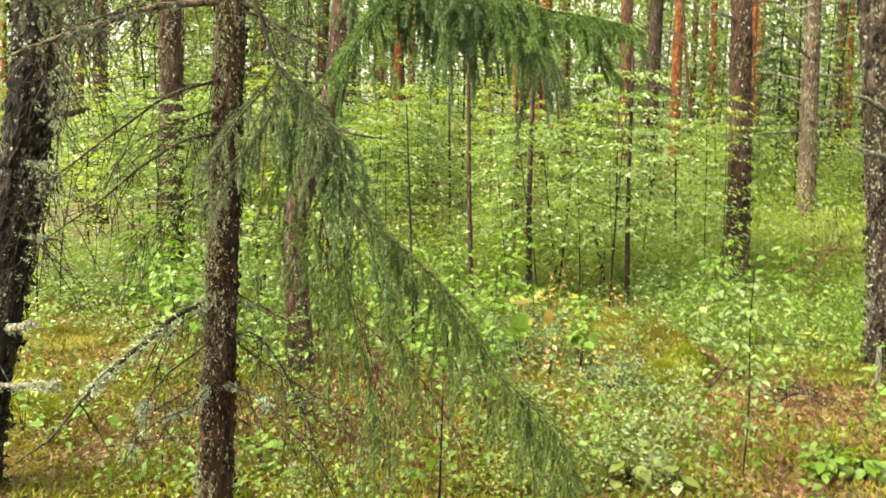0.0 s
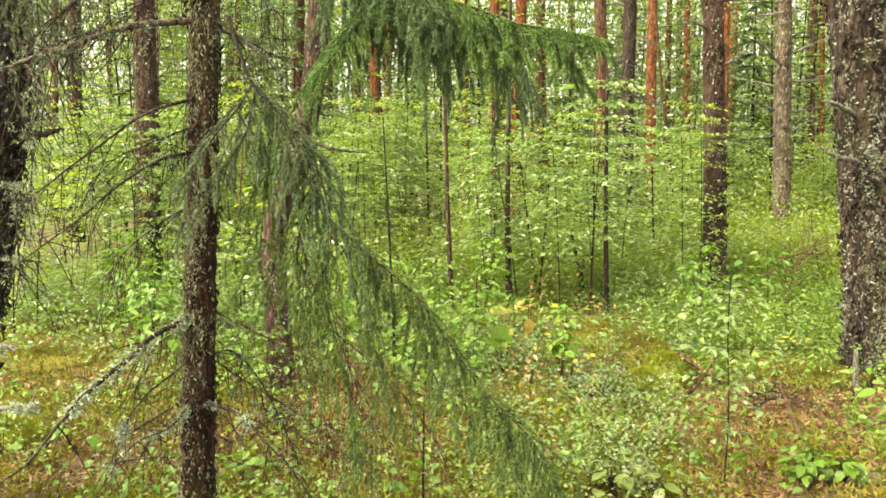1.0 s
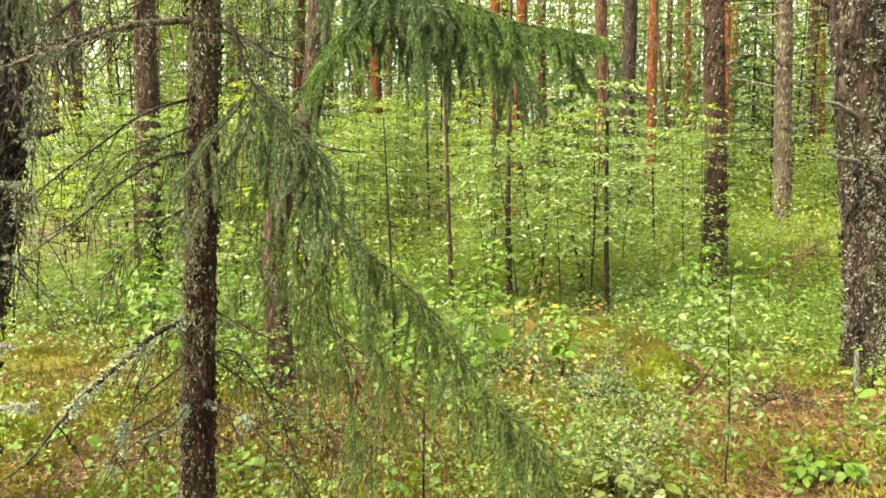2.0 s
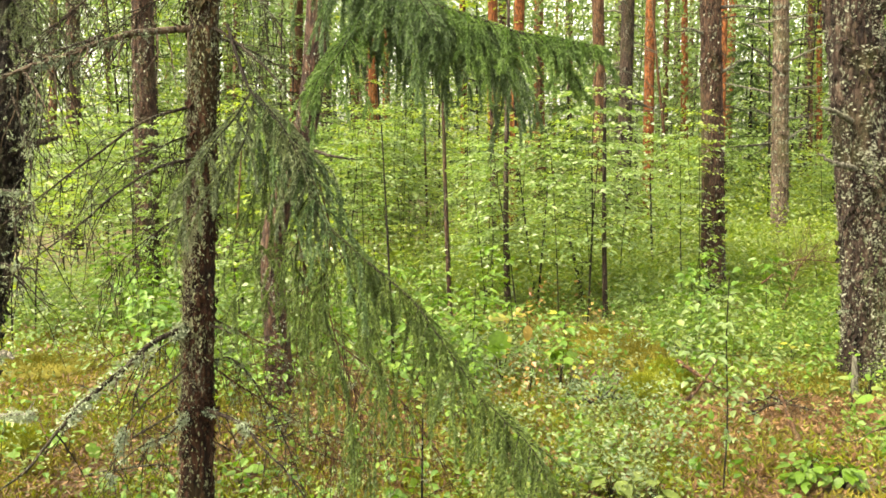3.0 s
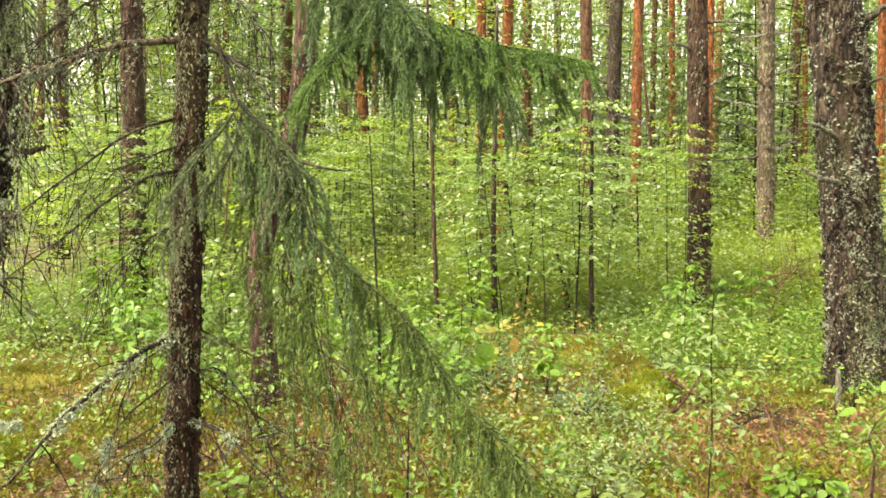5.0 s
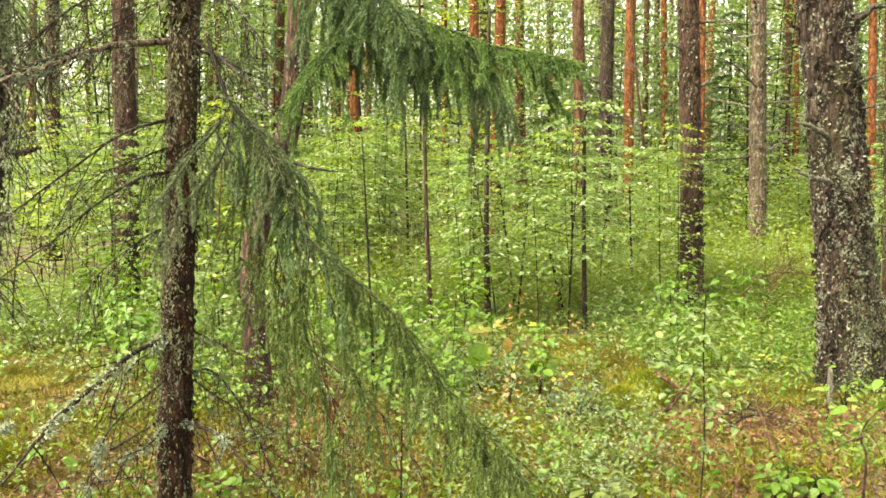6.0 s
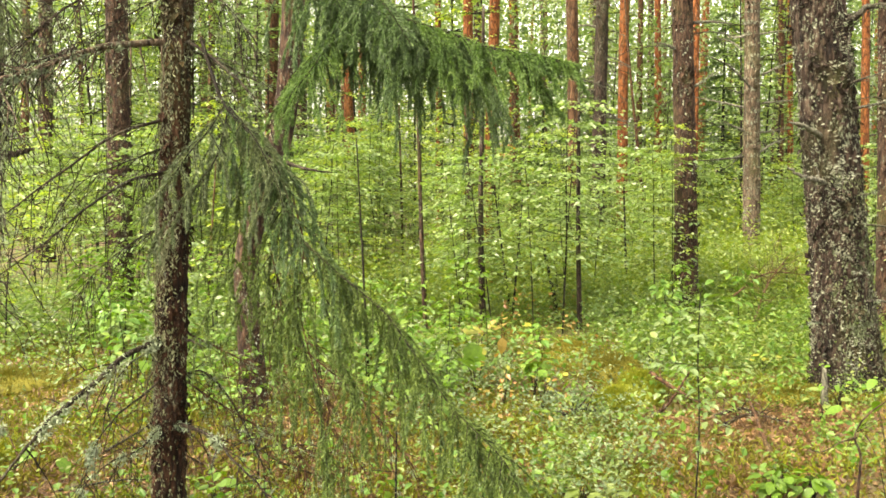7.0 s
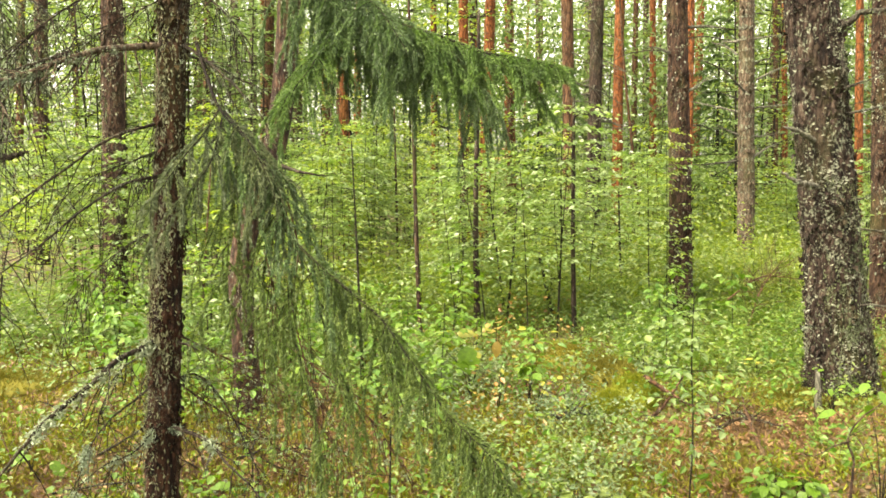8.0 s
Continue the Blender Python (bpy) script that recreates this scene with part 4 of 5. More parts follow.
# young spruces in the understorey
def young_spruce(at, h, seed, label, thick=1.0):
    g = np.random.default_rng(seed)
    t = thing("young_spruce", at, label, "tree", "young spruces")
    part("trunk", trunk_mesh((0, 0), h, 0.02 + 0.008 * h, 0.006, BARK_DARK, 8, 0.3, 0.04, seed=seed), t)
    green = Shape()
    for z in np.arange(0.3, h * 0.98, 0.22):
        reach = (h - z) * 0.26 + 0.1
        for a in g.uniform(0, 2 * math.pi, 5):
            d = np.array([math.cos(a), math.sin(a), -0.1])
            p = np.array([np.array([0, 0, z]) + d * reach * t_ + np.array([0, 0, -0.25 * reach * t_ * t_]) for t_ in np.linspace(0, 1, 5)])
            green.add(*needles(p, 90 * thick, 0.055, 0.018))
            for j in range(1, 5):
                q = p[j] + np.outer(np.linspace(0, 1, 4), unit(d + g.standard_normal(3) * 0.7 + np.array([0, 0, -0.5])) * reach * 0.38)
                green.add(*needles(q, 95 * thick, 0.05, 0.018))
    part("crown", green.mesh("crown", NEEDLE_FAR), t, kind="stuff")
    return t


ys = [young_spruce((5.523, 17, 0), 4.5, 3, "young spruce with dark green drooping boughs", 2.5),
      young_spruce((1.964, 15, 0), 2.9, 4, "small dark green spruce among saplings", 2.5),
      young_spruce((-4.291, 20, 0), 5.5, 5, "young spruce with dark green drooping boughs"),
      young_spruce((2.9, 17.5, 0), 3.6, 6, "young spruce with dark green drooping boughs")]
yr = np.random.default_rng(5)
for k in range(21):
    y = yr.uniform(19, 38)
    x = yr.uniform(-0.52, 0.52) * y
    copy_thing(ys[2 + k % 2], pose(x, y, ground_z(x, y), 0, 0, yr.uniform(0, 360)))


# ---------------------------------------------------------------- saplings
def sapling(name, h, twigs, leaf, per_twig, mat, seed, label, category="sapling", spread=0.38, bare=0.25, fine=False, rad=0.007, reach=1.0):
    """A broadleaf sapling: a thin stem, side twigs, and layered leaves."""
    g = np.random.default_rng(seed)
    t = thing(name, (0, 0, 0), label, category, "understorey saplings")
    drift = g.standard_normal(2) * 0.06 * h
    stem = smooth_line([(0, 0, -0.03), (drift[0] * 0.3 + 0.01, drift[1] * 0.2, h * 0.35), (drift[0] * 0.5, drift[1] * 0.8, h * 0.7), (drift[0], drift[1], h)], 14)
    wood, pos, axis, nor = Shape(), [], [], []
    part("stem", as_mesh("stem", *tube(stem, rad, 0.0025, 6, 0.06), STEM, True), t)
    for k in range(twigs):
        s = bare + (1 - bare) * (k + g.random()) / twigs
        i = min(12, int(s * 13))
        a = k * 2.4 + g.uniform(-0.6, 0.6)
        d = unit(np.array([math.cos(a), math.sin(a), g.uniform(0.0, 0.4)]))
        ln = spread * h ** 0.5 * g.uniform(0.5, 1.15) * (1.15 - 0.6 * s) * reach
        q = np.array([stem[i] + d * ln * u + np.array([0, 0, -0.2]) * ln * u * u for u in np.linspace(0, 1, 6)])
        wood.add(*tube(q[::2], rad * 0.35, 0.0012, 3))
        for turn, share in ((0.0, 0.5), (0.75, 0.27), (-0.75, 0.27)):
            head = a + turn * g.uniform(0.7, 1.3)
            line = q if not turn else q[g.integers(1, 4)] + np.outer(np.linspace(0, 1, 6), np.array([math.cos(head), math.sin(head), g.uniform(-0.2, 0.1)]) * ln * 0.6)
            for m, u in enumerate(np.linspace(0.15, 1.0, max(1, round(per_twig * share)))):
                j = min(4, int(u * 5))
                c = line[j] + (line[j + 1] - line[j]) * (u * 5 - j)
                b = head + (1 if m % 2 else -1) * g.uniform(0.3, 1.2)
                pos.append(c + g.standard_normal(3) * leaf * np.array([0.25, 0.25, 0.14]))
                axis.append((math.cos(b), math.sin(b), g.uniform(-0.5, 0.08)))
                nor.append((g.normal() * 0.33, g.normal() * 0.33, 1))
    part("twig", wood.mesh("twig", STEM, True), t, kind="stuff")
    n = len(pos)
    ln = leaf * g.uniform(0.6, 1.2, n)
    part("foliage", as_mesh("foliage", *leaf_cloud(np.array(pos), np.array(axis), np.array(nor), ln, ln * g.uniform(0.5, 0.75, n), fine), mat), t, kind="stuff")
    return t


KINDS = [
    sapling("sapling", 1.6, 32, 0.056, 18, LEAF_COOL, 1, "thin sapling with many small light green leaves", spread=0.5, bare=0.3),
    sapling("sapling", 1.9, 34, 0.054, 18, LEAF_COOL, 2, "tall thin sapling with small cool green leaves", spread=0.48, bare=0.3),
    sapling("sapling", 1.2, 24, 0.055, 15, LEAF_LIGHT, 3, "low bushy sapling with light green leaves", spread=0.52, bare=0.12),
    sapling("sapling", 2.1, 36, 0.054, 18, LEAF_LIGHT, 4, "tall slender sapling with yellow-green leaves", spread=0.46, bare=0.32),
    sapling("sapling", 0.9, 20, 0.054, 14, LEAF_COOL, 5, "low bush with small green leaves", spread=0.55, bare=0.1),
    sapling("sapling", 1.75, 32, 0.06, 17, LEAF_COOL, 6, "sapling with broad light green leaves", spread=0.5, bare=0.34),
]
LOW = [2, 4]
SEEDLINGS = [
    sapling("sapling", 0.62, 11, 0.085, 6, LEAF_BRIGHT, 41, "small sapling with broad bright green leaves", spread=0.34, bare=0.3, fine=True, rad=0.004),
    sapling("sapling", 0.8, 15, 0.075, 6, LEAF_BROAD, 42, "small sapling with broad deep green leaves", spread=0.34, bare=0.35, fine=True, rad=0.005),
    sapling("sapling", 0.42, 8, 0.07, 5, LEAF_BRIGHT, 45, "low sapling with light green leaves", spread=0.36, bare=0.3, fine=True, rad=0.003),
]
SPARSE = sapling("sapling", 0.95, 26, 0.045, 8, LEAF_COOL, 43, "slender sapling with sparse small leaves", spread=0.32, bare=0.28, rad=0.0045, fine=True)
SPARSE.location = (1.23, 4.01, ground_z(1.23, 4.01) - 0.01)
for k, (px, py) in zip(SEEDLINGS, ((-2.34, 6.95), (-2.8, 7.85), (-0.22, 6.04))):
    k.location = (px, py, ground_z(px, py))
for i, k in enumerate(KINDS):
    k.location = (-4.2 + 1.7 * i, 12.5 + (i % 3) * 0.7, 0)


def open_floor(x, y):
    """The open floor in front, and the mossy clearing beside the thick pine."""
    k = x / y
    if y < 6.6 or (y < 7.8 and k > -0.16):
        return True
    return (0.28 < k < 0.46 and y < 12.2) or (k < -0.34 and y < 7.4)


sap_rng = np.random.default_rng(12)
made = 0
while made < 270:
    y = 6.6 + 12.4 * sap_rng.random() ** 1.3
    x = sap_rng.uniform(-0.54, 0.54) * y
    if open_floor(x, y) or (abs(x / y + 0.322) < 0.045 and y < 9.8):
        continue
    if sap_rng.random() < (0.6 if x / y < -0.16 and y < 9.0 else 0.55 if y < 10.2 else 0.5 if 0.1 < x / y < 0.3 and y < 13 else 0):
        continue
    if x / y < -0.16 and y < 9.0:
        k = LOW[sap_rng.integers(2)]
    else:
        k = sap_rng.integers(len(KINDS)) if y > 10.5 else (0, 1, 3, 5)[sap_rng.integers(4)]
    m = pose(x, y, ground_z(x, y), sap_rng.uniform(-5, 5), sap_rng.uniform(-5, 5), sap_rng.uniform(0, 360))
    ob = copy_thing(KINDS[k], m)
    ob.scale = [sap_rng.uniform(0.82, 1.18)] * 3
    made += 1

for i in range(24):
    y = sap_rng.uniform(9.8, 12.6)
    x = sap_rng.uniform(0.06, 0.42) * y
    if open_floor(x, y):
        continue
    ob = copy_thing(KINDS[(2, 0, 5, 2)[i % 4]], pose(x, y, ground_z(x, y), 0, 0, sap_rng.uniform(0, 360)))
    ob.scale = [sap_rng.uniform(0.65, 0.9)] * 3
for i, (px, py) in enumerate(((-0.78, 10.2), (-0.92, 10.9), (-0.55, 11.3), (-1.2, 11.0))):
    copy_thing(KINDS[(3, 1)[i % 2]], pose(px, py, ground_z(px, py), 0, 0, 80 * i))
fill_rng = np.random.default_rng(23)
for i in range(30):
    py = fill_rng.uniform(8.9, 11.2) if i < 21 else fill_rng.uniform(9.3, 12.0)
    px = py * (fill_rng.uniform(-0.1, 0.27) if i < 21 else fill_rng.uniform(0.3, 0.44))
    if min(math.hypot(px - a, py - b) for a, b in ((2.73, 9.4), (0.041, 8.4), (0.59, 8.8), (1.459, 8.4))) < 0.3:
        continue
    ob = copy_thing(KINDS[LOW[i % 2]], pose(px, py, ground_z(px, py), fill_rng.uniform(-5, 5), fill_rng.uniform(-5, 5), fill_rng.uniform(0, 360)))
    ob.scale = [fill_rng.uniform(0.55, 0.9) if i < 21 else fill_rng.uniform(0.5, 0.75)] * 3
copy_thing(KINDS[0], pose(-2.911, 9.2, 0, 0, 0, 40))
copy_thing(KINDS[1], pose(-3.049, 9.0, 0, 0, 0, 140))
copy_thing(KINDS[5], pose(-2.843, 9.4, 0, 0, 0, 240))
ob = copy_thing(KINDS[3], pose(2.449, 8.9, ground_z(2.449, 8.9)))
ob.scale = (0.8, 0.8, 0.95)
turning = sapling("sapling", 1.9, 10, 0.05, 5, LEAF_AUTUMN, 44, "thin sapling with orange turning leaves at its top", spread=0.25, bare=0.78)
turning.location = (0.892, 11.5, 0)

# leafy young broadleaf trees further back
TALL = [
    sapling("young_birch", 5.0, 70, 0.075, 17, LEAF_FAR, 31, "young broadleaf tree with airy light green crown", "tree", spread=0.55, bare=0.18, rad=0.022),
    sapling("young_birch", 6.5, 80, 0.08, 17, LEAF_LIGHT, 32, "tall young broadleaf tree with thin leafy crown", "tree", spread=0.55, bare=0.22, rad=0.026),
]
TALL[0].location, TALL[1].location = (-5.2, 15.5, 0), (3.4, 19.0, 0)
for k in range(44):
    y = sap_rng.uniform(14, 27)
    x = sap_rng.uniform(-0.54, 0.54) * y
    ob = copy_thing(TALL[k % 2], pose(x, y, ground_z(x, y), 0, 0, sap_rng.uniform(0, 360)))
    ob.scale = [sap_rng.uniform(0.8, 1.15)] * 3


def scatter(name, n, y0, y1, size, mat, label, seed, top, wide=0.6, hole_cut=-0.08, fan=0.56, grain=0.8):
    """Leaves of the far undergrowth and boughs, thinned out by clumps."""
    g = np.random.default_rng(seed)
    y = g.uniform(y0, y1, n)
    x = g.uniform(-fan, fan, n) * y
    clump = np.array([noise.noise(Vector((a * 0.35, b * 0.35, seed))) for a, b in zip(x, y)])
    z = (top[0] + top[1] * y + clump * top[2]) * g.random(n) ** 0.85
    hole = np.array([noise.noise(Vector((a * grain, b * 0.25, c * grain + seed))) for a, b, c in zip(x, y, z)])
    keep = (hole > hole_cut) & (z > 0)
    pos = np.stack([x, y, z], 1)[keep]
    m = len(pos)
    ln = g.uniform(0.6, 1.3, m) * size
    tilt = g.standard_normal((m, 3)) * 0.6 + np.array([0, 0, 1])
    ob = new(name, as_mesh(name, *leaf_cloud(pos, g.standard_normal((m, 3)), tilt, ln, ln * wide), mat))
    return tagged(ob, label, "foliage", kind="stuff")


scatter("far_foliage", 120000, 17, 36, 0.11, LEAF_FAR, "dense green undergrowth and leafy boughs deep in the wood", 77, (1.2, 0.2, 1.4), hole_cut=-0.02, grain=0.5)
scatter("far_foliage", 70000, 20, 40, 0.16, NEEDLE_FAR, "dark green conifer boughs deep in the wood", 81, (1.5, 0.21, 1.4), 0.3, 0.02, grain=0.45)
scatter("far_foliage", 100000, 36, 62, 0.25, LEAF_FAR, "green wall of foliage at the back of the wood", 78, (1.0, 0.2, 2.5), hole_cut=-0.2, grain=0.4)

# ---------------------------------------------------------------- floor plants, moss and litter


BARE = [(-2.96, 9.2, 0.4, 0.9), (2.62, 8.9, 0.3, 0.5), (2.35, 8.1, 0.25, 0.5), (-2.826, 6.578, 1.1, 1.2), (-2.084, 5.038, 0.9, 0.7), (-1.35, 4.462, 0.8, 0.55), (-0.649, 4.639, 0.5, 0.4), (1.82, 4.733, 0.42, 0.5), (1.39, 4.219, 0.4, 0.35), (1.995, 5.383, 0.4, 0.4), (1.26, 7.393, 0.3, 0.5),
        (1.421, 6.266, 0.3, 0.5), (2.28, 5.509, 0.4, 0.4), (-0.616, 5.383, 0.4, 0.3), (1.017, 7.629, 0.4, 0.4),
        (1.235, 5.922, 0.32, 0.4), (1.367, 5.483, 0.3, 0.35), (1.244, 4.733, 0.3, 0.2), (-0.301, 4.639, 0.5, 0.35), (-0.317, 4.071, 0.5, 0.3), (0.455, 4.378, 0.2, 0.15), (1.526, 5.263, 0.25, 0.25),
        (1.379, 7.931, 0.13, 0.9), (0.547, 8.147, 0.13, 0.8), (0.039, 7.879, 0.12, 0.8), (2.489, 8.583, 0.22, 1.1), (1.137, 7.879, 0.12, 0.8), (0.869, 8.011, 0.3, 0.5)]


def bare_floor(x, y):
    return any(((x - a) / rx) ** 2 + ((y - b) / ry) ** 2 < 1 for a, b, rx, ry in BARE)


def sprigs(name, n, area, height, leaf, per, mat, label, seed, cut, wide=0.6, scale=0.9, category="plants", fine=False, spots=None):
    """Low plants in patches: area is x to y ratio from, to, and distance from, to."""
    g = np.random.default_rng(seed)
    k0, k1, y0, y1 = area
    y = y0 + (y1 - y0) * g.random(n) ** 0.8
    x = g.uniform(k0, k1, n) * y
    if spots is not None:
        x, y = spots
    patch = np.array([noise.noise(Vector((a * scale, b * scale, seed * 1.7))) for a, b in zip(x, y)])
    keep = (patch + g.normal(0, 0.12, n) > cut) & ~np.array([bare_floor(a, b) and g.random() < 0.66 for a, b in zip(x, y)])
    x, y = x[keep], y[keep]
    z = np.array([ground_z(a, b) for a, b in zip(x, y)])
    m = len(x)
    root = np.stack([x, y, z], 1)
    lean = g.standard_normal((m, 3)) * 0.3 + np.array([0, 0, 1])
    hi = height * g.uniform(0.4, 1.2, m)
    idx = np.repeat(np.arange(m), per)
    t = g.uniform(0.25, 1.0, m * per)
    pos = root[idx] + lean[idx] * (hi[idx] * t)[:, None] + g.standard_normal((m * per, 3)) * height * 0.16
    pos[:, 2] = np.maximum(pos[:, 2], z[idx] + 0.01)
    ax = g.standard_normal((m * per, 3)) * np.array([1, 1, 0.5])
    nor = g.standard_normal((m * per, 3)) * 0.5 + np.array([0, 0, 1])
    ln = leaf * g.uniform(0.6, 1.25, m * per)
    v, f = leaf_cloud(pos, ax, nor, ln, ln * wide, fine)
    ob = new(name, as_mesh(name, v, f, mat))
    return tagged(ob, label, category, kind="stuff")


sprigs("bilberry_plants", 5600, (-0.52, 0.54, 3.4, 12.0), 0.20, 0.026, 12, LEAF_BERRY, "low bilberry shrubs with small pale green leaves", 3, 0.02)
sprigs("lingonberry_plants", 5600, (-0.52, 0.54, 3.4, 12.0), 0.14, 0.03, 11, LEAF_LOW, "low green lingonberry plants over the moss", 4, 0.0)
sprigs("clearing_plants", 3800, (0.22, 0.48, 6.6, 11.5), 0.22, 0.035, 12, LEAF_LOW, "bright low green plants filling the clearing", 5, -0.25)
sprigs("seedling_plants", 1700, (-0.52, 0.5, 3.6, 8.5), 0.26, 0.042, 9, LEAF_BRIGHT, "fresh green seedlings with broad leaves", 6, 0.05, 0.68, fine=True)
sprigs("edge_plants", 3500, (-0.48, 0.32, 6.2, 11.0), 0.3, 0.042, 13, LEAF_COOL, "knee-high light green plants before the saplings", 8, -0.1, 0.62)
sprigs("thicket_plants", 4200, (0.0, 0.47, 9.2, 13.0), 0.5, 0.045, 14, LEAF_LIGHT, "waist-high light green thicket under the pines", 10, -0.35, 0.62)
sprigs("understorey_plants", 2500, (-0.13, 0.28, 8.7, 11.6), 0.52, 0.046, 13, LEAF_LIGHT, "light green plants between the sapling stems", 16, -0.4, 0.62)
sprigs("clearing_thicket_plants", 1700, (0.26, 0.45, 9.8, 12.6), 0.6, 0.05, 15, LEAF_LIGHT, "tall light green plants behind the clearing", 12, -0.3, 0.62)
sprigs("far_thicket_plants", 1700, (0.24, 0.43, 12.6, 18.0), 1.15, 0.07, 14, LEAF_LIGHT, "tall light green undergrowth between the pines", 13, -0.4, 0.62)
sprigs("blue_bilberry_plants", 1500, (-0.02, 0.3, 3.8, 6.8), 0.22, 0.027, 14, LEAF_BLUE, "low bilberry shrubs with bluish green leaves", 14, 0.06, scale=3.2)
sprigs("turning_plants", 40, (-0.1, 0.22, 5.0, 7.5), 0.26, 0.045, 8, LEAF_AUTUMN, "low plants with turning orange and yellow leaves", 9, 0.05, 0.6)
sprigs("turning_plants", 46, (0.07, 0.17, 7.3, 9.4), 0.34, 0.05, 8, LEAF_AUTUMN, "low plants with turning orange and yellow leaves", 15, -1.0, 0.6)


def floor_around(n, seed):
    """Points on the floor to the sides of and behind the path, where the same plants go on."""
    g = np.random.default_rng(seed)
    a, r = g.uniform(0, 2 * math.pi, 3 * n), 0.7 + 8.5 * g.random(3 * n) ** 0.6
    x, y = r * np.cos(a), r * np.sin(a)
    out = (y < 3.3) | (np.abs(x) > 0.53 * y)
    return x[out][:n], y[out][:n]


def fuzz(name, n, area, length, width, mat, label, seed, cut, lie=0.0, scale=0.9, category="moss", spots=None):
    """Fine blades: moss shoots when upright, fallen needles when lying."""
    g = np.random.default_rng(seed)
    k0, k1, y0, y1 = area
    y = y0 + (y1 - y0) * g.random(n) ** 1.2
    x = g.uniform(k0, k1, n) * y
    if spots is not None:
        x, y = spots
    patch = np.array([noise.noise(Vector((a * scale, b * scale, seed * 1.3))) for a, b in zip(x, y)])
    keep = patch + g.normal(0, 0.1, n) > cut
    x, y = x[keep], y[keep]
    pos = np.array([(a, b, ground_z(a, b) + 0.004) for a, b in zip(x, y)])
    m = len(pos)
    d = unit(g.standard_normal((m, 3)) * np.array([1, 1, 0.25]) + np.array([0, 0, 1.0 - lie]))
    ln = length * g.uniform(0.5, 1.3, m)
    v, f = leaf_cloud(pos, d, g.standard_normal((m, 3)), ln, np.full(m, width))
    return tagged(new(name, as_mesh(name, v, f, mat)), label, category, kind="stuff")


fuzz("moss_carpet", 60000, (-0.53, 0.55, 3.2, 9.0), 0.045, 0.012, MOSS, "soft yellow-green moss shoots", 2, -0.1)
fuzz("green_moss_carpet", 40000, (-0.53, 0.55, 3.2, 9.0), 0.05, 0.012, MOSS_GREEN, "soft green moss shoots", 3, 0.0)
fuzz("needle_litter", 46000, (-0.53, 0.55, 3.2, 8.0), 0.055, 0.0035, NEEDLE_DRY, "fallen brown pine needles", 4, -0.3, 0.93, category="litter")
fuzz("leaf_litter", 10000, (-0.53, 0.55, 3.2, 8.0), 0.05, 0.03, NEEDLE_DRY, "fallen dry brown leaves", 5, -0.05, 0.85, category="litter")

ROUND = (0.0, 1.0, 0.0, 1.0)
for name, n, mat, length, width, label, cut, lie, kind_of in (
        ("moss_carpet", 34000, MOSS, 0.045, 0.014, "soft yellow-green moss shoots", -0.1, 0.0, "moss"),
        ("green_moss_carpet", 24000, MOSS_GREEN, 0.05, 0.014, "soft green moss shoots", 0.0, 0.0, "moss"),
        ("needle_litter", 16000, NEEDLE_DRY, 0.055, 0.005, "fallen brown pine needles", -0.3, 0.93, "litter")):
    spots = floor_around(n, 90 + n % 7)
    fuzz(name, len(spots[0]), ROUND, length, width, mat, label, 90 + n % 7, cut, lie, category=kind_of, spots=spots)
for name, n, mat, height, leaf, label in (
        ("bilberry_plants", 2600, LEAF_BERRY, 0.2, 0.028, "low bilberry shrubs with small pale green leaves"),
        ("lingonberry_plants", 2600, LEAF_LOW, 0.14, 0.032, "low green lingonberry plants over the moss"),
        ("seedling_plants", 500, LEAF_BRIGHT, 0.26, 0.045, "fresh green seedlings with broad leaves")):
    spots = floor_around(n, 95 + n % 9)
    sprigs(name, len(spots[0]), ROUND, height, leaf, 10, mat, label, 95 + n % 9, -0.05, spots=spots)


# ---------------------------------------------------------------- thin poles and single saplings
def pole(spec, height, mat, label, seed, name="sapling_pole", twigs=3):
    x, y, lean, r = spec
    t = thing(name, (x, y, ground_z(x, y)), label, "sapling", "thin poles")
    part("trunk", trunk_mesh((lean, 0), height, r, r * 0.45, mat, 10, 0.07, 0.08, 0.15, 0.14, seed), t)
    g = np.random.default_rng(seed)
    for _ in range(twigs):
        z, a = g.uniform(0.3, 1) * height * 0.9, g.uniform(0, 6.28)
        d = np.array([math.cos(a), math.sin(a), g.uniform(0, 0.5)]) * g.uniform(0.12, 0.35)
        c = np.array([lean * z, 0, z])
        part("dead_branch", dry_branch([c, c + d * 0.5, c + d], r * 0.3, WOOD_DEAD, 3, 0.1, 0.1, int(g.integers(1e6)), 4)[0], t)


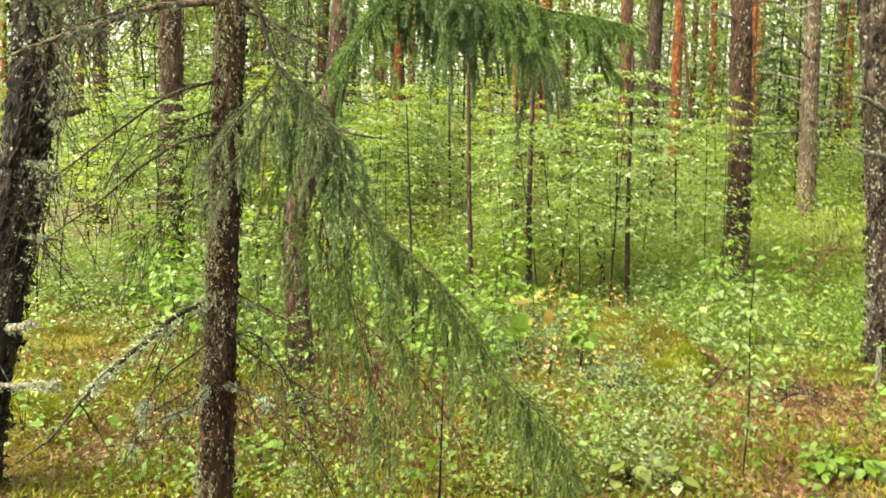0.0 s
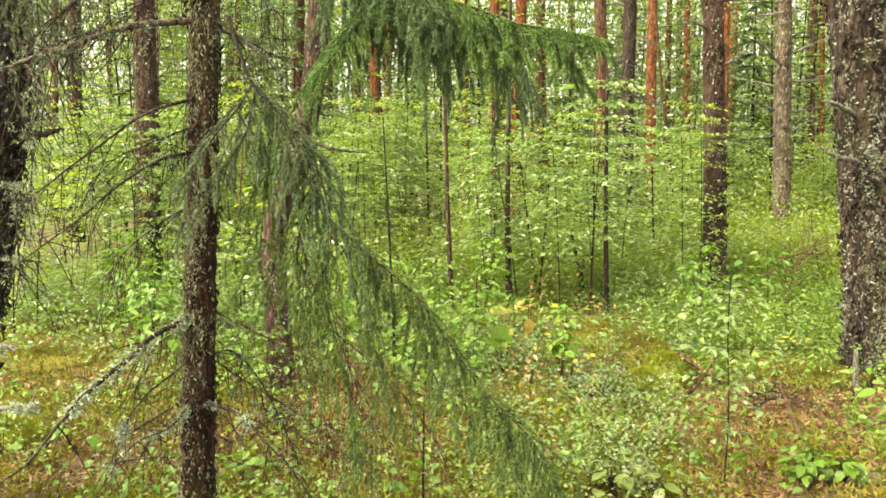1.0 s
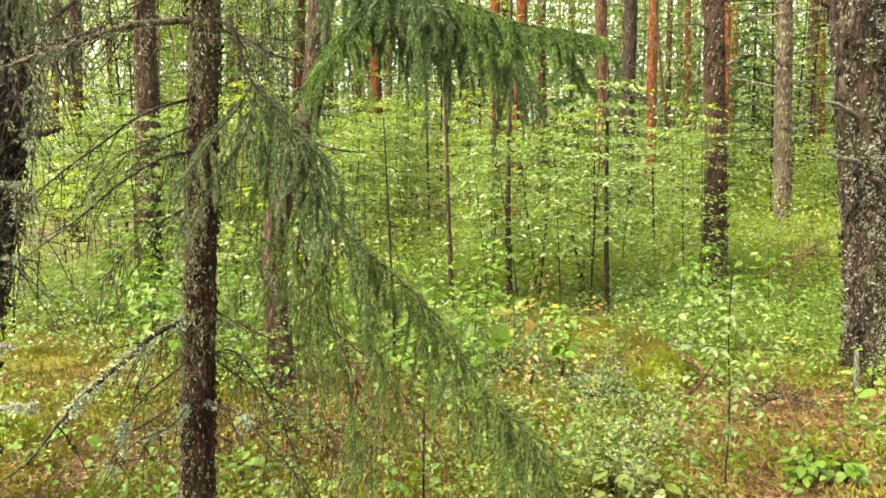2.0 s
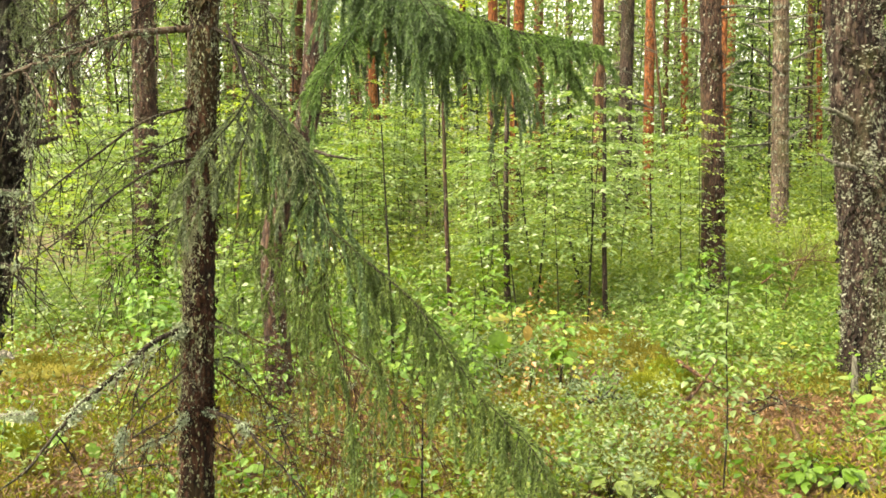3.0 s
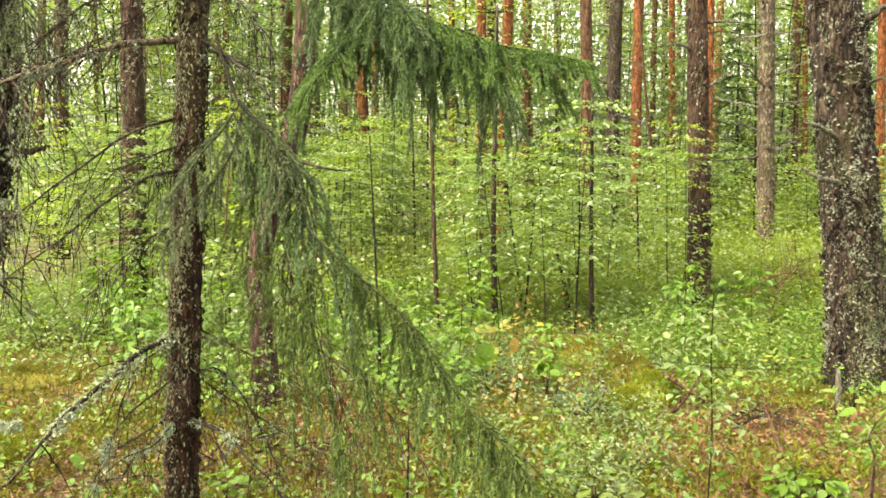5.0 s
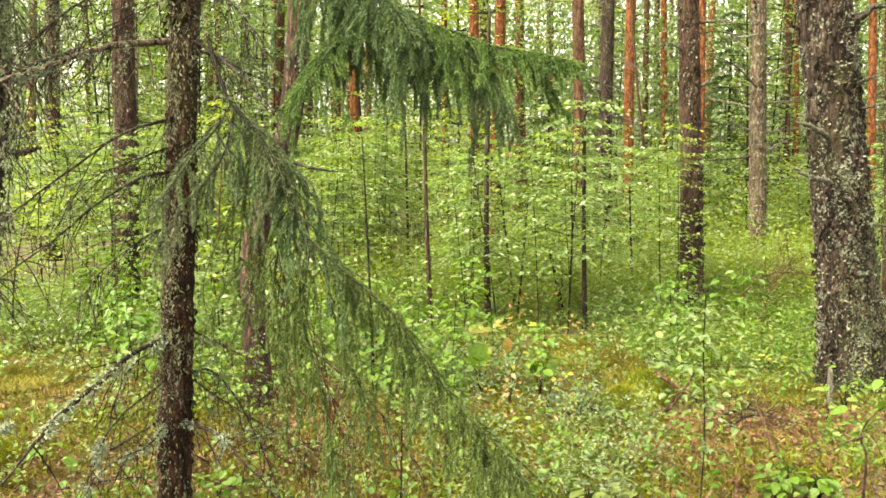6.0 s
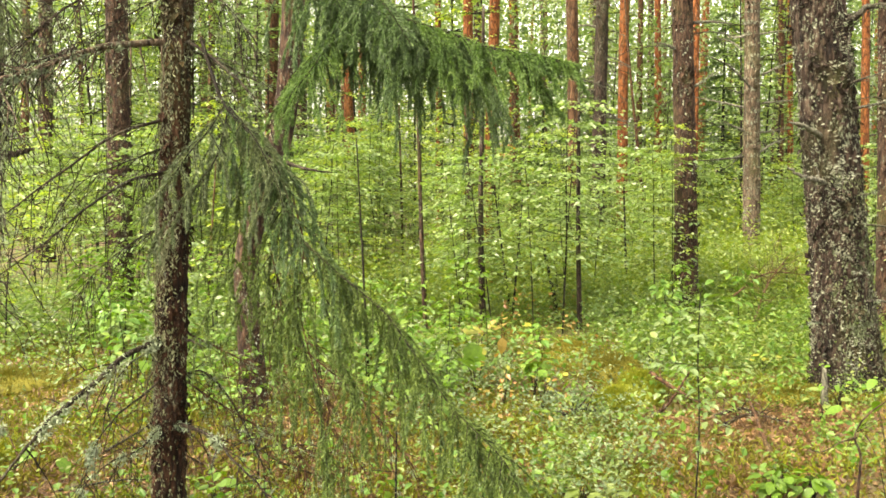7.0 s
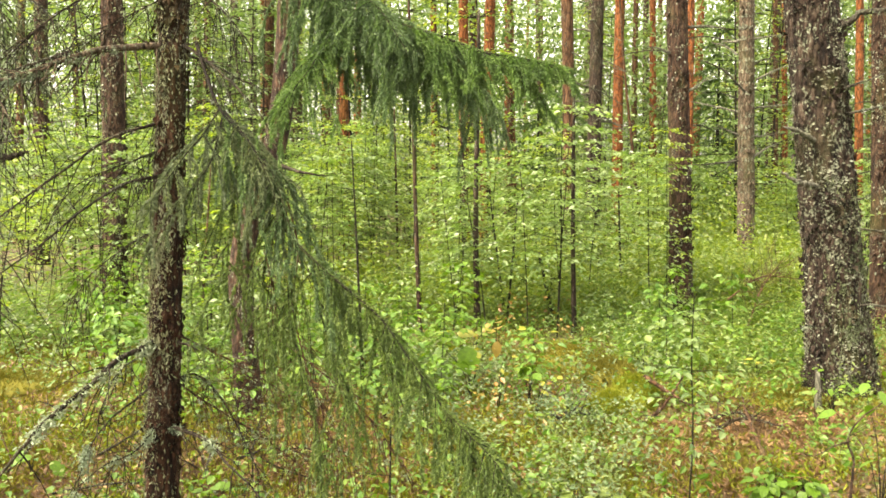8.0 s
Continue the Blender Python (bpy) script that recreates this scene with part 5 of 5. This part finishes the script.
for i, (spec, h, mat, label, tw) in enumerate([
    ((0.041, 8.4, -0.032, 0.022), 3.6, BARK_MID, "thin reddish young pine pole", 3),
    ((0.59, 8.8, -0.006, 0.032), 3.0, BARK_GREY2, "thin dark lichened pole among saplings", 4),
    ((1.459, 8.4, -0.017, 0.026), 2.2, BARK_GREY2, "straight thin dark pole", 3),
    ((-0.371, 6.5, -0.044, 0.01), 1.7, STEM, "bare dark sapling stem", 4),
    ((1.358, 9, -0.245, 0.025), 0.7, BARK_DARK, "short leaning dark stub", 1),
    ((0.627, 12, -0.02, 0.033), 2.6, BARK_MID, "thin brown pole in the undergrowth", 2),
    ((0.893, 9, 0.077, 0.014), 1.2, BARK_DARK, "thin dark sapling stem", 4),
    ((0.916, 9.4, -0.133, 0.014), 1.3, BARK_DARK, "thin dark sapling stem", 4),
    ((2.249, 10, -0.038, 0.018), 1.3, BARK_DARK, "thin dark sapling stem", 4),
    ((-0.093, 3.3, 0.02, 0.006), 0.62, BARK_DARK, "thin black stem beside the spruce bough", 2),
    ((0.3, 3.4, -0.16, 0.007), 0.4, BARK_MID, "short brown twig stem", 1),
    ((-2.089, 9, 0.084, 0.016), 1.6, BARK_RUST, "thin brown sapling stem", 2),
    ((-0.212, 11, -0.02, 0.02), 2.2, BARK_MID, "thin brown sapling stem", 2),
    ((3.695, 15, -0.107, 0.032), 4.5, BARK_RUST, "thin rusty pole far in the wood", 2),
]):
    pole(spec, h, mat, label, 300 + i, twigs=tw)


# ---------------------------------------------------------------- plants with large single leaves
def leaf_shape(mat, wide, seed):
    """One broad leaf, a hand long, with a folded midrib and a wavy toothed edge."""
    g = np.random.default_rng(seed)
    n = 8
    t = np.linspace(0, 1, n)
    half = wide * np.sin(np.pi * t ** 0.8) ** 0.8 * (1 + 0.10 * g.standard_normal(n)) * 0.5
    half[0] = half[-1] = 0.004
    v, f = [], []
    for k in range(n):
        z = -0.22 * t[k] ** 2
        v += [(t[k], half[k], z + 0.18 * half[k] + 0.02 * g.normal()), (t[k], 0, z), (t[k], -half[k], z + 0.18 * half[k] + 0.02 * g.normal())]
    for k in range(n - 1):
        a = 3 * k
        f += [(a, a + 3, a + 4, a + 1), (a + 1, a + 4, a + 5, a + 2)]
    return as_mesh("leaf", v, f, mat, True)


LEAVES = {m.name: [leaf_shape(m, w, i) for i, w in enumerate((0.62, 0.72, 0.8))] for m in (LEAF_BROAD, LEAF_PALE, LEAF_AUTUMN, LEAF_YELLOW)}


def broad_plant(at, height, n, leaf, mat, label, seed, spread=0.5):
    """A low plant whose large leaves each stand on a stalk."""
    g = np.random.default_rng(seed)
    x, y = at
    t = thing("broadleaf_plant", (x, y, ground_z(x, y)), label, "plant", "broadleaf plants")
    stalks = Shape()
    for k in range(n):
        a = k * 2.4 + g.uniform(-0.4, 0.4)
        z = height * g.uniform(0.45, 1.05)
        e = np.array([math.cos(a), math.sin(a), 0]) * height * spread * g.uniform(0.2, 1)
        q = [(0, 0, -0.01), tuple(e * 0.3 + np.array([0, 0, z * 0.6])), tuple(e + np.array([0, 0, z]))]
        stalks.add(*tube(smooth_line(q, 6), 0.0025, 0.0012, 4))
        ob = part("leaf", LEAVES[mat.name][int(g.integers(3))], t)
        s = leaf * g.uniform(0.7, 1.2)
        ob.matrix_basis = pose(*q[-1], g.uniform(-25, 25), g.uniform(-15, 40), math.degrees(a) + g.uniform(-50, 50)) @ Matrix.Scale(s, 4)
    part("stem", stalks.mesh("stem", STEM), t)


pr = np.random.default_rng(9)
for i, (at, h, n, leaf, mat, label) in enumerate([
    ((0.37, 6.578), 0.36, 5, 0.10, LEAF_YELLOW, "low plant with yellow-green leaves"),
    ((0.721, 5.778), 0.24, 7, 0.10, LEAF_BROAD, "low plant with drooping bright green leaves"),
    ((0.647, 7.171), 0.30, 5, 0.10, LEAF_AUTUMN, "low plant with orange and brown leaves"),
    ((0.957, 7.171), 0.25, 6, 0.08, LEAF_YELLOW, "low plant with yellow leaves"),
    ((-1.007, 5.922), 0.25, 7, 0.09, LEAF_BROAD, "low plant with fresh green leaves"),
    ((-0.185, 5.509), 0.25, 6, 0.09, LEAF_BROAD, "low plant with fresh green leaves"),
    ((-0.937, 6.765), 0.3, 6, 0.09, LEAF_BROAD, "low plant with fresh green leaves"),
    ((0.113, 5.038), 0.22, 6, 0.07, LEAF_BROAD, "low plant with fresh green leaves"),
    ((0.707, 3.867), 0.15, 10, 0.085, LEAF_PALE, "low plant with large pale green leaves"),
    ((0.882, 3.835), 0.13, 10, 0.085, LEAF_PALE, "low plant with large pale green leaves"),
    ((0.617, 3.835), 0.14, 4, 0.10, LEAF_PALE, "low plant with large pale green leaves"),
    ((1.583, 4.0), 0.13, 34, 0.062, LEAF_BROAD, "bushy plant with deep bright green leaves"),
    ((1.76, 4.0), 0.12, 30, 0.062, LEAF_BROAD, "bushy plant with deep bright green leaves"),
    ((1.66, 4.12), 0.13, 20, 0.055, LEAF_BROAD, "bushy plant with deep bright green leaves"),
    ((2.032, 3.867), 0.5, 9, 0.08, LEAF_BROAD, "tall plant with broad green leaves"),
    ((-1.833, 4.378), 0.18, 5, 0.09, LEAF_BROAD, "low plant with deep green leaves"),
    ((-1.933, 4.144), 0.15, 6, 0.07, LEAF_BROAD, "low plant with fresh green leaves"),
    ((-0.93, 4.071), 0.16, 6, 0.08, LEAF_BROAD, "low plant with fresh green leaves"),
    ((-1.736, 5.778), 0.3, 6, 0.08, LEAF_BROAD, "low plant with fresh green leaves"),
    ((2.6, 5.6), 0.3, 12, 0.055, LEAF_BROAD, "plant with light leaves at the pine's foot"),
    ((2.371, 5.322), 0.2, 6, 0.07, LEAF_PALE, "plant with light leaves at the pine's foot"),
]):
    broad_plant(at, h, n, leaf, mat, label, 500 + i)
for i in range(34):
    y = pr.uniform(4.0, 8.5)
    x = pr.uniform(-0.5, 0.45) * y
    if not bare_floor(x, y):
        broad_plant((x, y), pr.uniform(0.15, 0.4), int(pr.integers(4, 9)), pr.uniform(0.045, 0.075), [LEAF_BROAD, LEAF_PALE, LEAF_BROAD, LEAF_YELLOW][i % 4],
                    ["low plant with fresh green leaves", "low plant with large pale green leaves", "low plant with fresh green leaves", "low plant with yellow leaves"][i % 4], 600 + i)
SEED_SPOTS = [(-2.26, 6.93, 1), (-2.13, 7.36, 0), (-2.6, 7.3, 0), (-2.45, 7.7, 1), (-3.0, 8.2, 1), (-1.9, 7.1, 2), (-1.75, 6.7, 0),
              (-0.56, 6.54, 0), (-0.38, 6.91, 1), (-0.09, 7.81, 1), (-0.88, 6.54, 0), (-0.62, 5.61, 2), (-0.05, 6.6, 0), (0.15, 5.6, 2), (-0.3, 5.2, 2), (-0.1, 5.9, 0), (-1.1, 7.2, 1), (-0.7, 7.4, 1),
              (0.74, 5.87, 0), (0.5, 6.9, 2), (0.05, 5.0, 2), (1.9, 6.8, 2), (2.35, 8.0, 1), (2.0, 7.5, 0), (2.75, 7.9, 0), (0.3, 7.5, 1), (-1.45, 6.2, 2), (-0.95, 5.0, 2),
              (-2.0, 6.3, 0), (-2.9, 8.6, 1), (-2.3, 8.3, 1), (-1.7, 7.7, 1)]
for i, (px, py, k) in enumerate(SEED_SPOTS):
    ob = copy_thing(SEEDLINGS[k], pose(px, py, ground_z(px, py), pr.uniform(-6, 6), pr.uniform(-6, 6), 77 * i))
    ob.scale = [pr.uniform(0.7, 1.05)] * 3
for i in range(46):
    py = pr.uniform(5.2, 8.6)
    px = pr.uniform(-0.36, 0.36) * py
    if bare_floor(px, py) or px / py > 0.12 and i % 2:
        continue
    ob = copy_thing(SEEDLINGS[(2, 0, 2, 1)[i % 4]], pose(px, py, ground_z(px, py), pr.uniform(-6, 6), pr.uniform(-6, 6), 61 * i))
    ob.scale = [pr.uniform(0.5, 0.85)] * 3


# a plant with one very large leaf, a yellow one and an orange one
def held_leaf(owner, at, along, face, size, mat, k):
    """A single leaf that points along one direction and turns its upper side to another."""
    x = Vector(along).normalized()
    y = Vector(face).cross(x).normalized()
    z = x.cross(y)
    ob = part("leaf", LEAVES[mat.name][k], owner)
    ob.matrix_basis = Matrix.Translation(at) @ Matrix((x, y, z)).transposed().to_4x4() @ Matrix.Scale(size, 4)
    return ob


big = thing("broadleaf_plant", (0.36, 5.95, ground_z(0.36, 5.95)), "plant with one large hanging bright green leaf and smaller turning leaves", "plant", "broadleaf plants")
big_leaves = [((-0.03, -0.04, 0.36), (0.1, -0.25, -1), (-0.2, -1, 0.35), 0.19, LEAF_BROAD, 2), ((-0.09, 0.02, 0.43), (1, -0.3, 0.1), (0, -0.8, 1), 0.13, LEAF_YELLOW, 0),
              ((0.17, 0.02, 0.38), (0.05, -0.2, -1), (0.3, -1, 0.2), 0.11, LEAF_AUTUMN, 0), ((-0.16, 0.0, 0.32), (-1, -0.3, -0.3), (0, -0.6, 1), 0.10, LEAF_BROAD, 1)]
stalks = Shape()
for at, along, face, size, mat, k in big_leaves:
    held_leaf(big, at, along, face, size, mat, k)
    stalks.add(*tube(smooth_line([(0, 0, -0.01), (at[0] * 0.3, at[1] * 0.3, at[2] * 0.6), at], 6), 0.0035, 0.0018, 5))
part("stem", stalks.mesh("stem", STEM), big)


# ---------------------------------------------------------------- moss mounds, fallen wood
def moss_mound(at, rx, ry, h, seed, mat):
    x, y = at
    g = np.random.default_rng(int(seed * 10))
    t = thing("moss_mound", (x, y, ground_z(x, y) - 0.03), "rounded cushion of yellow-green moss", "moss", "moss mounds")
    v, f, n, m = [], [], 14, 28
    for i in range(n + 1):
        a = i / n * math.pi / 2
        for j in range(m):
            b = j / m * 2 * math.pi
            k = 1 + 0.18 * noise.noise(Vector((math.cos(b) * 1.5, math.sin(b) * 1.5, a + seed))) + 0.05 * noise.noise(Vector((math.cos(b) * 6, math.sin(b) * 6, a * 5 + seed)))
            v.append((rx * math.cos(a) * math.cos(b) * k, ry * math.cos(a) * math.sin(b) * k, h * math.sin(a) * k))
    for i in range(n):
        for j in range(m):
            f.append((i * m + j, i * m + (j + 1) % m, (i + 1) * m + (j + 1) % m, (i + 1) * m + j))
    part("cushion", as_mesh("cushion", v, f, mat, True), t)
    vv = np.array(v)
    pos = vv[g.integers(0, len(vv), 4500)] * g.uniform(0.96, 1.01, (4500, 1)) + g.standard_normal((4500, 3)) * 0.012
    d = unit(pos / np.array([rx, ry, h]) + g.standard_normal((4500, 3)) * 0.5)
    ln = g.uniform(0.012, 0.035, 4500)
    part("fuzz", as_mesh("fuzz", *leaf_cloud(pos, d, g.standard_normal((4500, 3)), ln, ln * 0.25), mat), t, kind="stuff")


for i, (at, rx, ry, h, mat) in enumerate([
    ((1.205, 7.065), 0.26, 0.28, 0.15, MOSS), ((1.35, 6.333), 0.2, 0.22, 0.2, MOSS), ((1.43, 5.864), 0.17, 0.17, 0.19, MOSS_GREEN), ((1.2, 5.667), 0.13, 0.15, 0.12, MOSS_GREEN),
    ((2.447, 5.922), 0.3, 0.3, 0.07, MOSS), ((-2.87, 6.401), 0.4, 0.4, 0.09, MOSS), ((-2.228, 4.639), 0.2, 0.2, 0.1, MOSS_GREEN), ((-0.886, 7.393), 0.3, 0.3, 0.14, MOSS),
]):
    moss_mound(at, rx, ry, h, i * 3.1, mat)


def fallen(line, r0, mat, label, seed, twigs=4, tufts=0, twig_len=0.15):
    """A branch on the floor: two plan points and heights above the floor."""
    pts = [np.array([x, y, ground_z(x, y) + z]) for (x, y), z in line]
    t = thing("fallen_branch", tuple(pts[0]), label, "branch", "fallen branches")
    me, fine, p, lines = dry_branch(np.array(pts) - pts[0], r0, mat, twigs, twig_len, -0.15, seed, apart=True)
    part("limb", me, t)
    if fine:
        part("twig", fine, t, kind="stuff")
    if tufts:
        g = np.random.default_rng(seed)
        part("lichen", lichen_tufts([p[g.integers(0, 26)] for _ in range(tufts)], 0.03, 9, seed), t, "pale grey-green lichen", "stuff")


for i, (line, r0, mat, label, tw, tu) in enumerate([
    ([((0.775, 5.322), 0.05), ((0.918, 5.347), 0.06), ((1.103, 5.408), 0.05)], 0.03, WOOD_GREY, "short lichened fallen branch on the moss", 3, 30),
    ([((1.344, 5.322), 0.02), ((1.527, 5.574), 0.06), ((1.723, 5.806), 0.20)], 0.018, BARK_RUST, "broken reddish branch leaning on the moss", 3, 0),
    ([((1.46, 5.778), 0.2), ((1.614, 5.574), 0.12), ((1.747, 5.445), 0.06)], 0.015, BARK_RUST, "broken reddish branch leaning on the moss", 3, 0),
    ([((1.716, 5.092), 0.05), ((1.899, 5.205), 0.09), ((2.094, 5.126), 0.07)], 0.014, BARK_MID, "tangle of dead brown twigs", 14, 6),
    ([((1.814, 4.639), 0.02), ((1.871, 5.038), 0.12), ((1.984, 5.483), 0.16)], 0.014, BARK_RUST, "tangle of dead brown twigs", 12, 0),
    ([((1.742, 5.322), 0.04), ((1.916, 5.445), 0.06), ((2.071, 5.408), 0.05)], 0.013, BARK_MID, "grey fallen branch by the pine", 5, 10),
    ([((2.868, 8.374), 0.3), ((3.244, 8.552), 0.5), ((3.642, 8.374), 0.5)], 0.010, BARK_RUST, "rust-red dead brush in the clearing", 40, 0),
    ([((2.942, 8.147), 0.0), ((3.199, 8.432), 0.4), ((3.455, 8.552), 0.7)], 0.010, BARK_RUST, "rust-red dead brush in the clearing", 40, 0),
    ([((-0.91, 4.639), 0.03), ((-0.721, 4.733), 0.06), ((-0.475, 4.639), 0.03)], 0.008, WOOD_DEAD, "dead twigs under the spruce", 10, 4),
    ([((-1.605, 4.639), 0.04), ((-1.488, 4.932), 0.08), ((-1.487, 5.263), 0.05)], 0.008, WOOD_DEAD, "dead twigs under the spruce", 12, 6),
    ([((-1.647, 4.144), 0.03), ((-1.412, 4.219), 0.05), ((-1.221, 4.297), 0.03)], 0.007, WOOD_DEAD, "dead twigs under the spruce", 12, 6),
]):
    fallen(line, r0, mat, label, 700 + i, tw, tu, 0.34 if "brush" in label else 0.15)
tangle = np.random.default_rng(17)
for i in range(16):
    x, y = tangle.uniform(-2.0, -0.2), tangle.uniform(4.2, 5.4)
    a, ln = tangle.uniform(0, 6.28), tangle.uniform(0.18, 0.4)
    fallen([((x, y), 0.01), ((x + 0.5 * ln * math.cos(a), y + 0.5 * ln * math.sin(a)), tangle.uniform(0.05, 0.14)), ((x + ln * math.cos(a), y + ln * math.sin(a)), tangle.uniform(0.08, 0.25))],
           0.0055, (WOOD_DEAD, BARK_RUST, WOOD_GREY)[i % 3], "dead twigs under the spruce", 740 + i, 12, 4 if i % 3 == 2 else 0, 0.16)
stub = thing("pale_stub", (2.541, 5.667, 0), "pale decayed birch stub at the pine's foot", "stump")
part("wood", trunk_mesh((-0.05, 0), 0.24, 0.022, 0.014, WOOD_PALE, 12, 0.03, 0.1, 0.4, seed=3), stub)

for at_i, (bx, by, rx, ry) in enumerate(BARE):
    if at_i in (4, 5, 6, 7, 8, 9, 12, 13, 17, 18, 19, 20, 21):
        fuzz("needle_litter", 3600, ((bx - rx) / by, (bx + rx) / by, by - ry, by + ry), 0.05, 0.0045, NEEDLE_DRY, "fallen brown pine needles", 40 + at_i, -0.35, 0.9, category="litter")
        fuzz("leaf_litter", 260, ((bx - rx) / by, (bx + rx) / by, by - ry, by + ry), 0.04, 0.022, NEEDLE_DRY, "fallen dry brown leaves", 60 + at_i, -0.35, 0.8, category="litter")


# the thin bare sapling by the path
bent = thing("bare_sapling", (1.765, 3.6, ground_z(1.765, 3.6)), "thin bent brown sapling with a few broad leaves", "sapling")
off = np.array(bent.location)
stem_line = np.array([tuple(off)] + [(1.767, 3.6, 0.202), (1.774, 3.6, 0.336), (1.745, 3.6, 0.428), (1.804, 3.6, 0.517), (1.885, 3.6, 0.579), (1.996, 3.6, 0.679)]) - off
part("stem", dry_branch(stem_line, 0.007, BARK_MID, 3, 0.1, -0.2, 901)[0], bent)
part("branch", dry_branch(np.array([(1.755, 3.6, 0.417), (1.687, 3.58, 0.407), (1.587, 3.55, 0.375), (1.511, 3.53, 0.404)]) - off, 0.004, BARK_MID, 4, 0.08, -0.1, 902)[0], bent)
lg = np.random.default_rng(55)
for i, p in enumerate([(1.837, 3.6, 0.565), (1.86, 3.58, 0.625), (1.912, 3.6, 0.588), (1.819, 3.6, 0.656), (1.884, 3.6, 0.702), (1.794, 3.6, 0.485)]):
    ob = part("leaf", LEAVES[LEAF_BROAD.name][i % 3], bent)
    ob.matrix_basis = pose(*(np.array(p) - off), lg.uniform(-30, 30), lg.uniform(10, 50), lg.uniform(0, 360)) @ Matrix.Scale(0.066, 4)
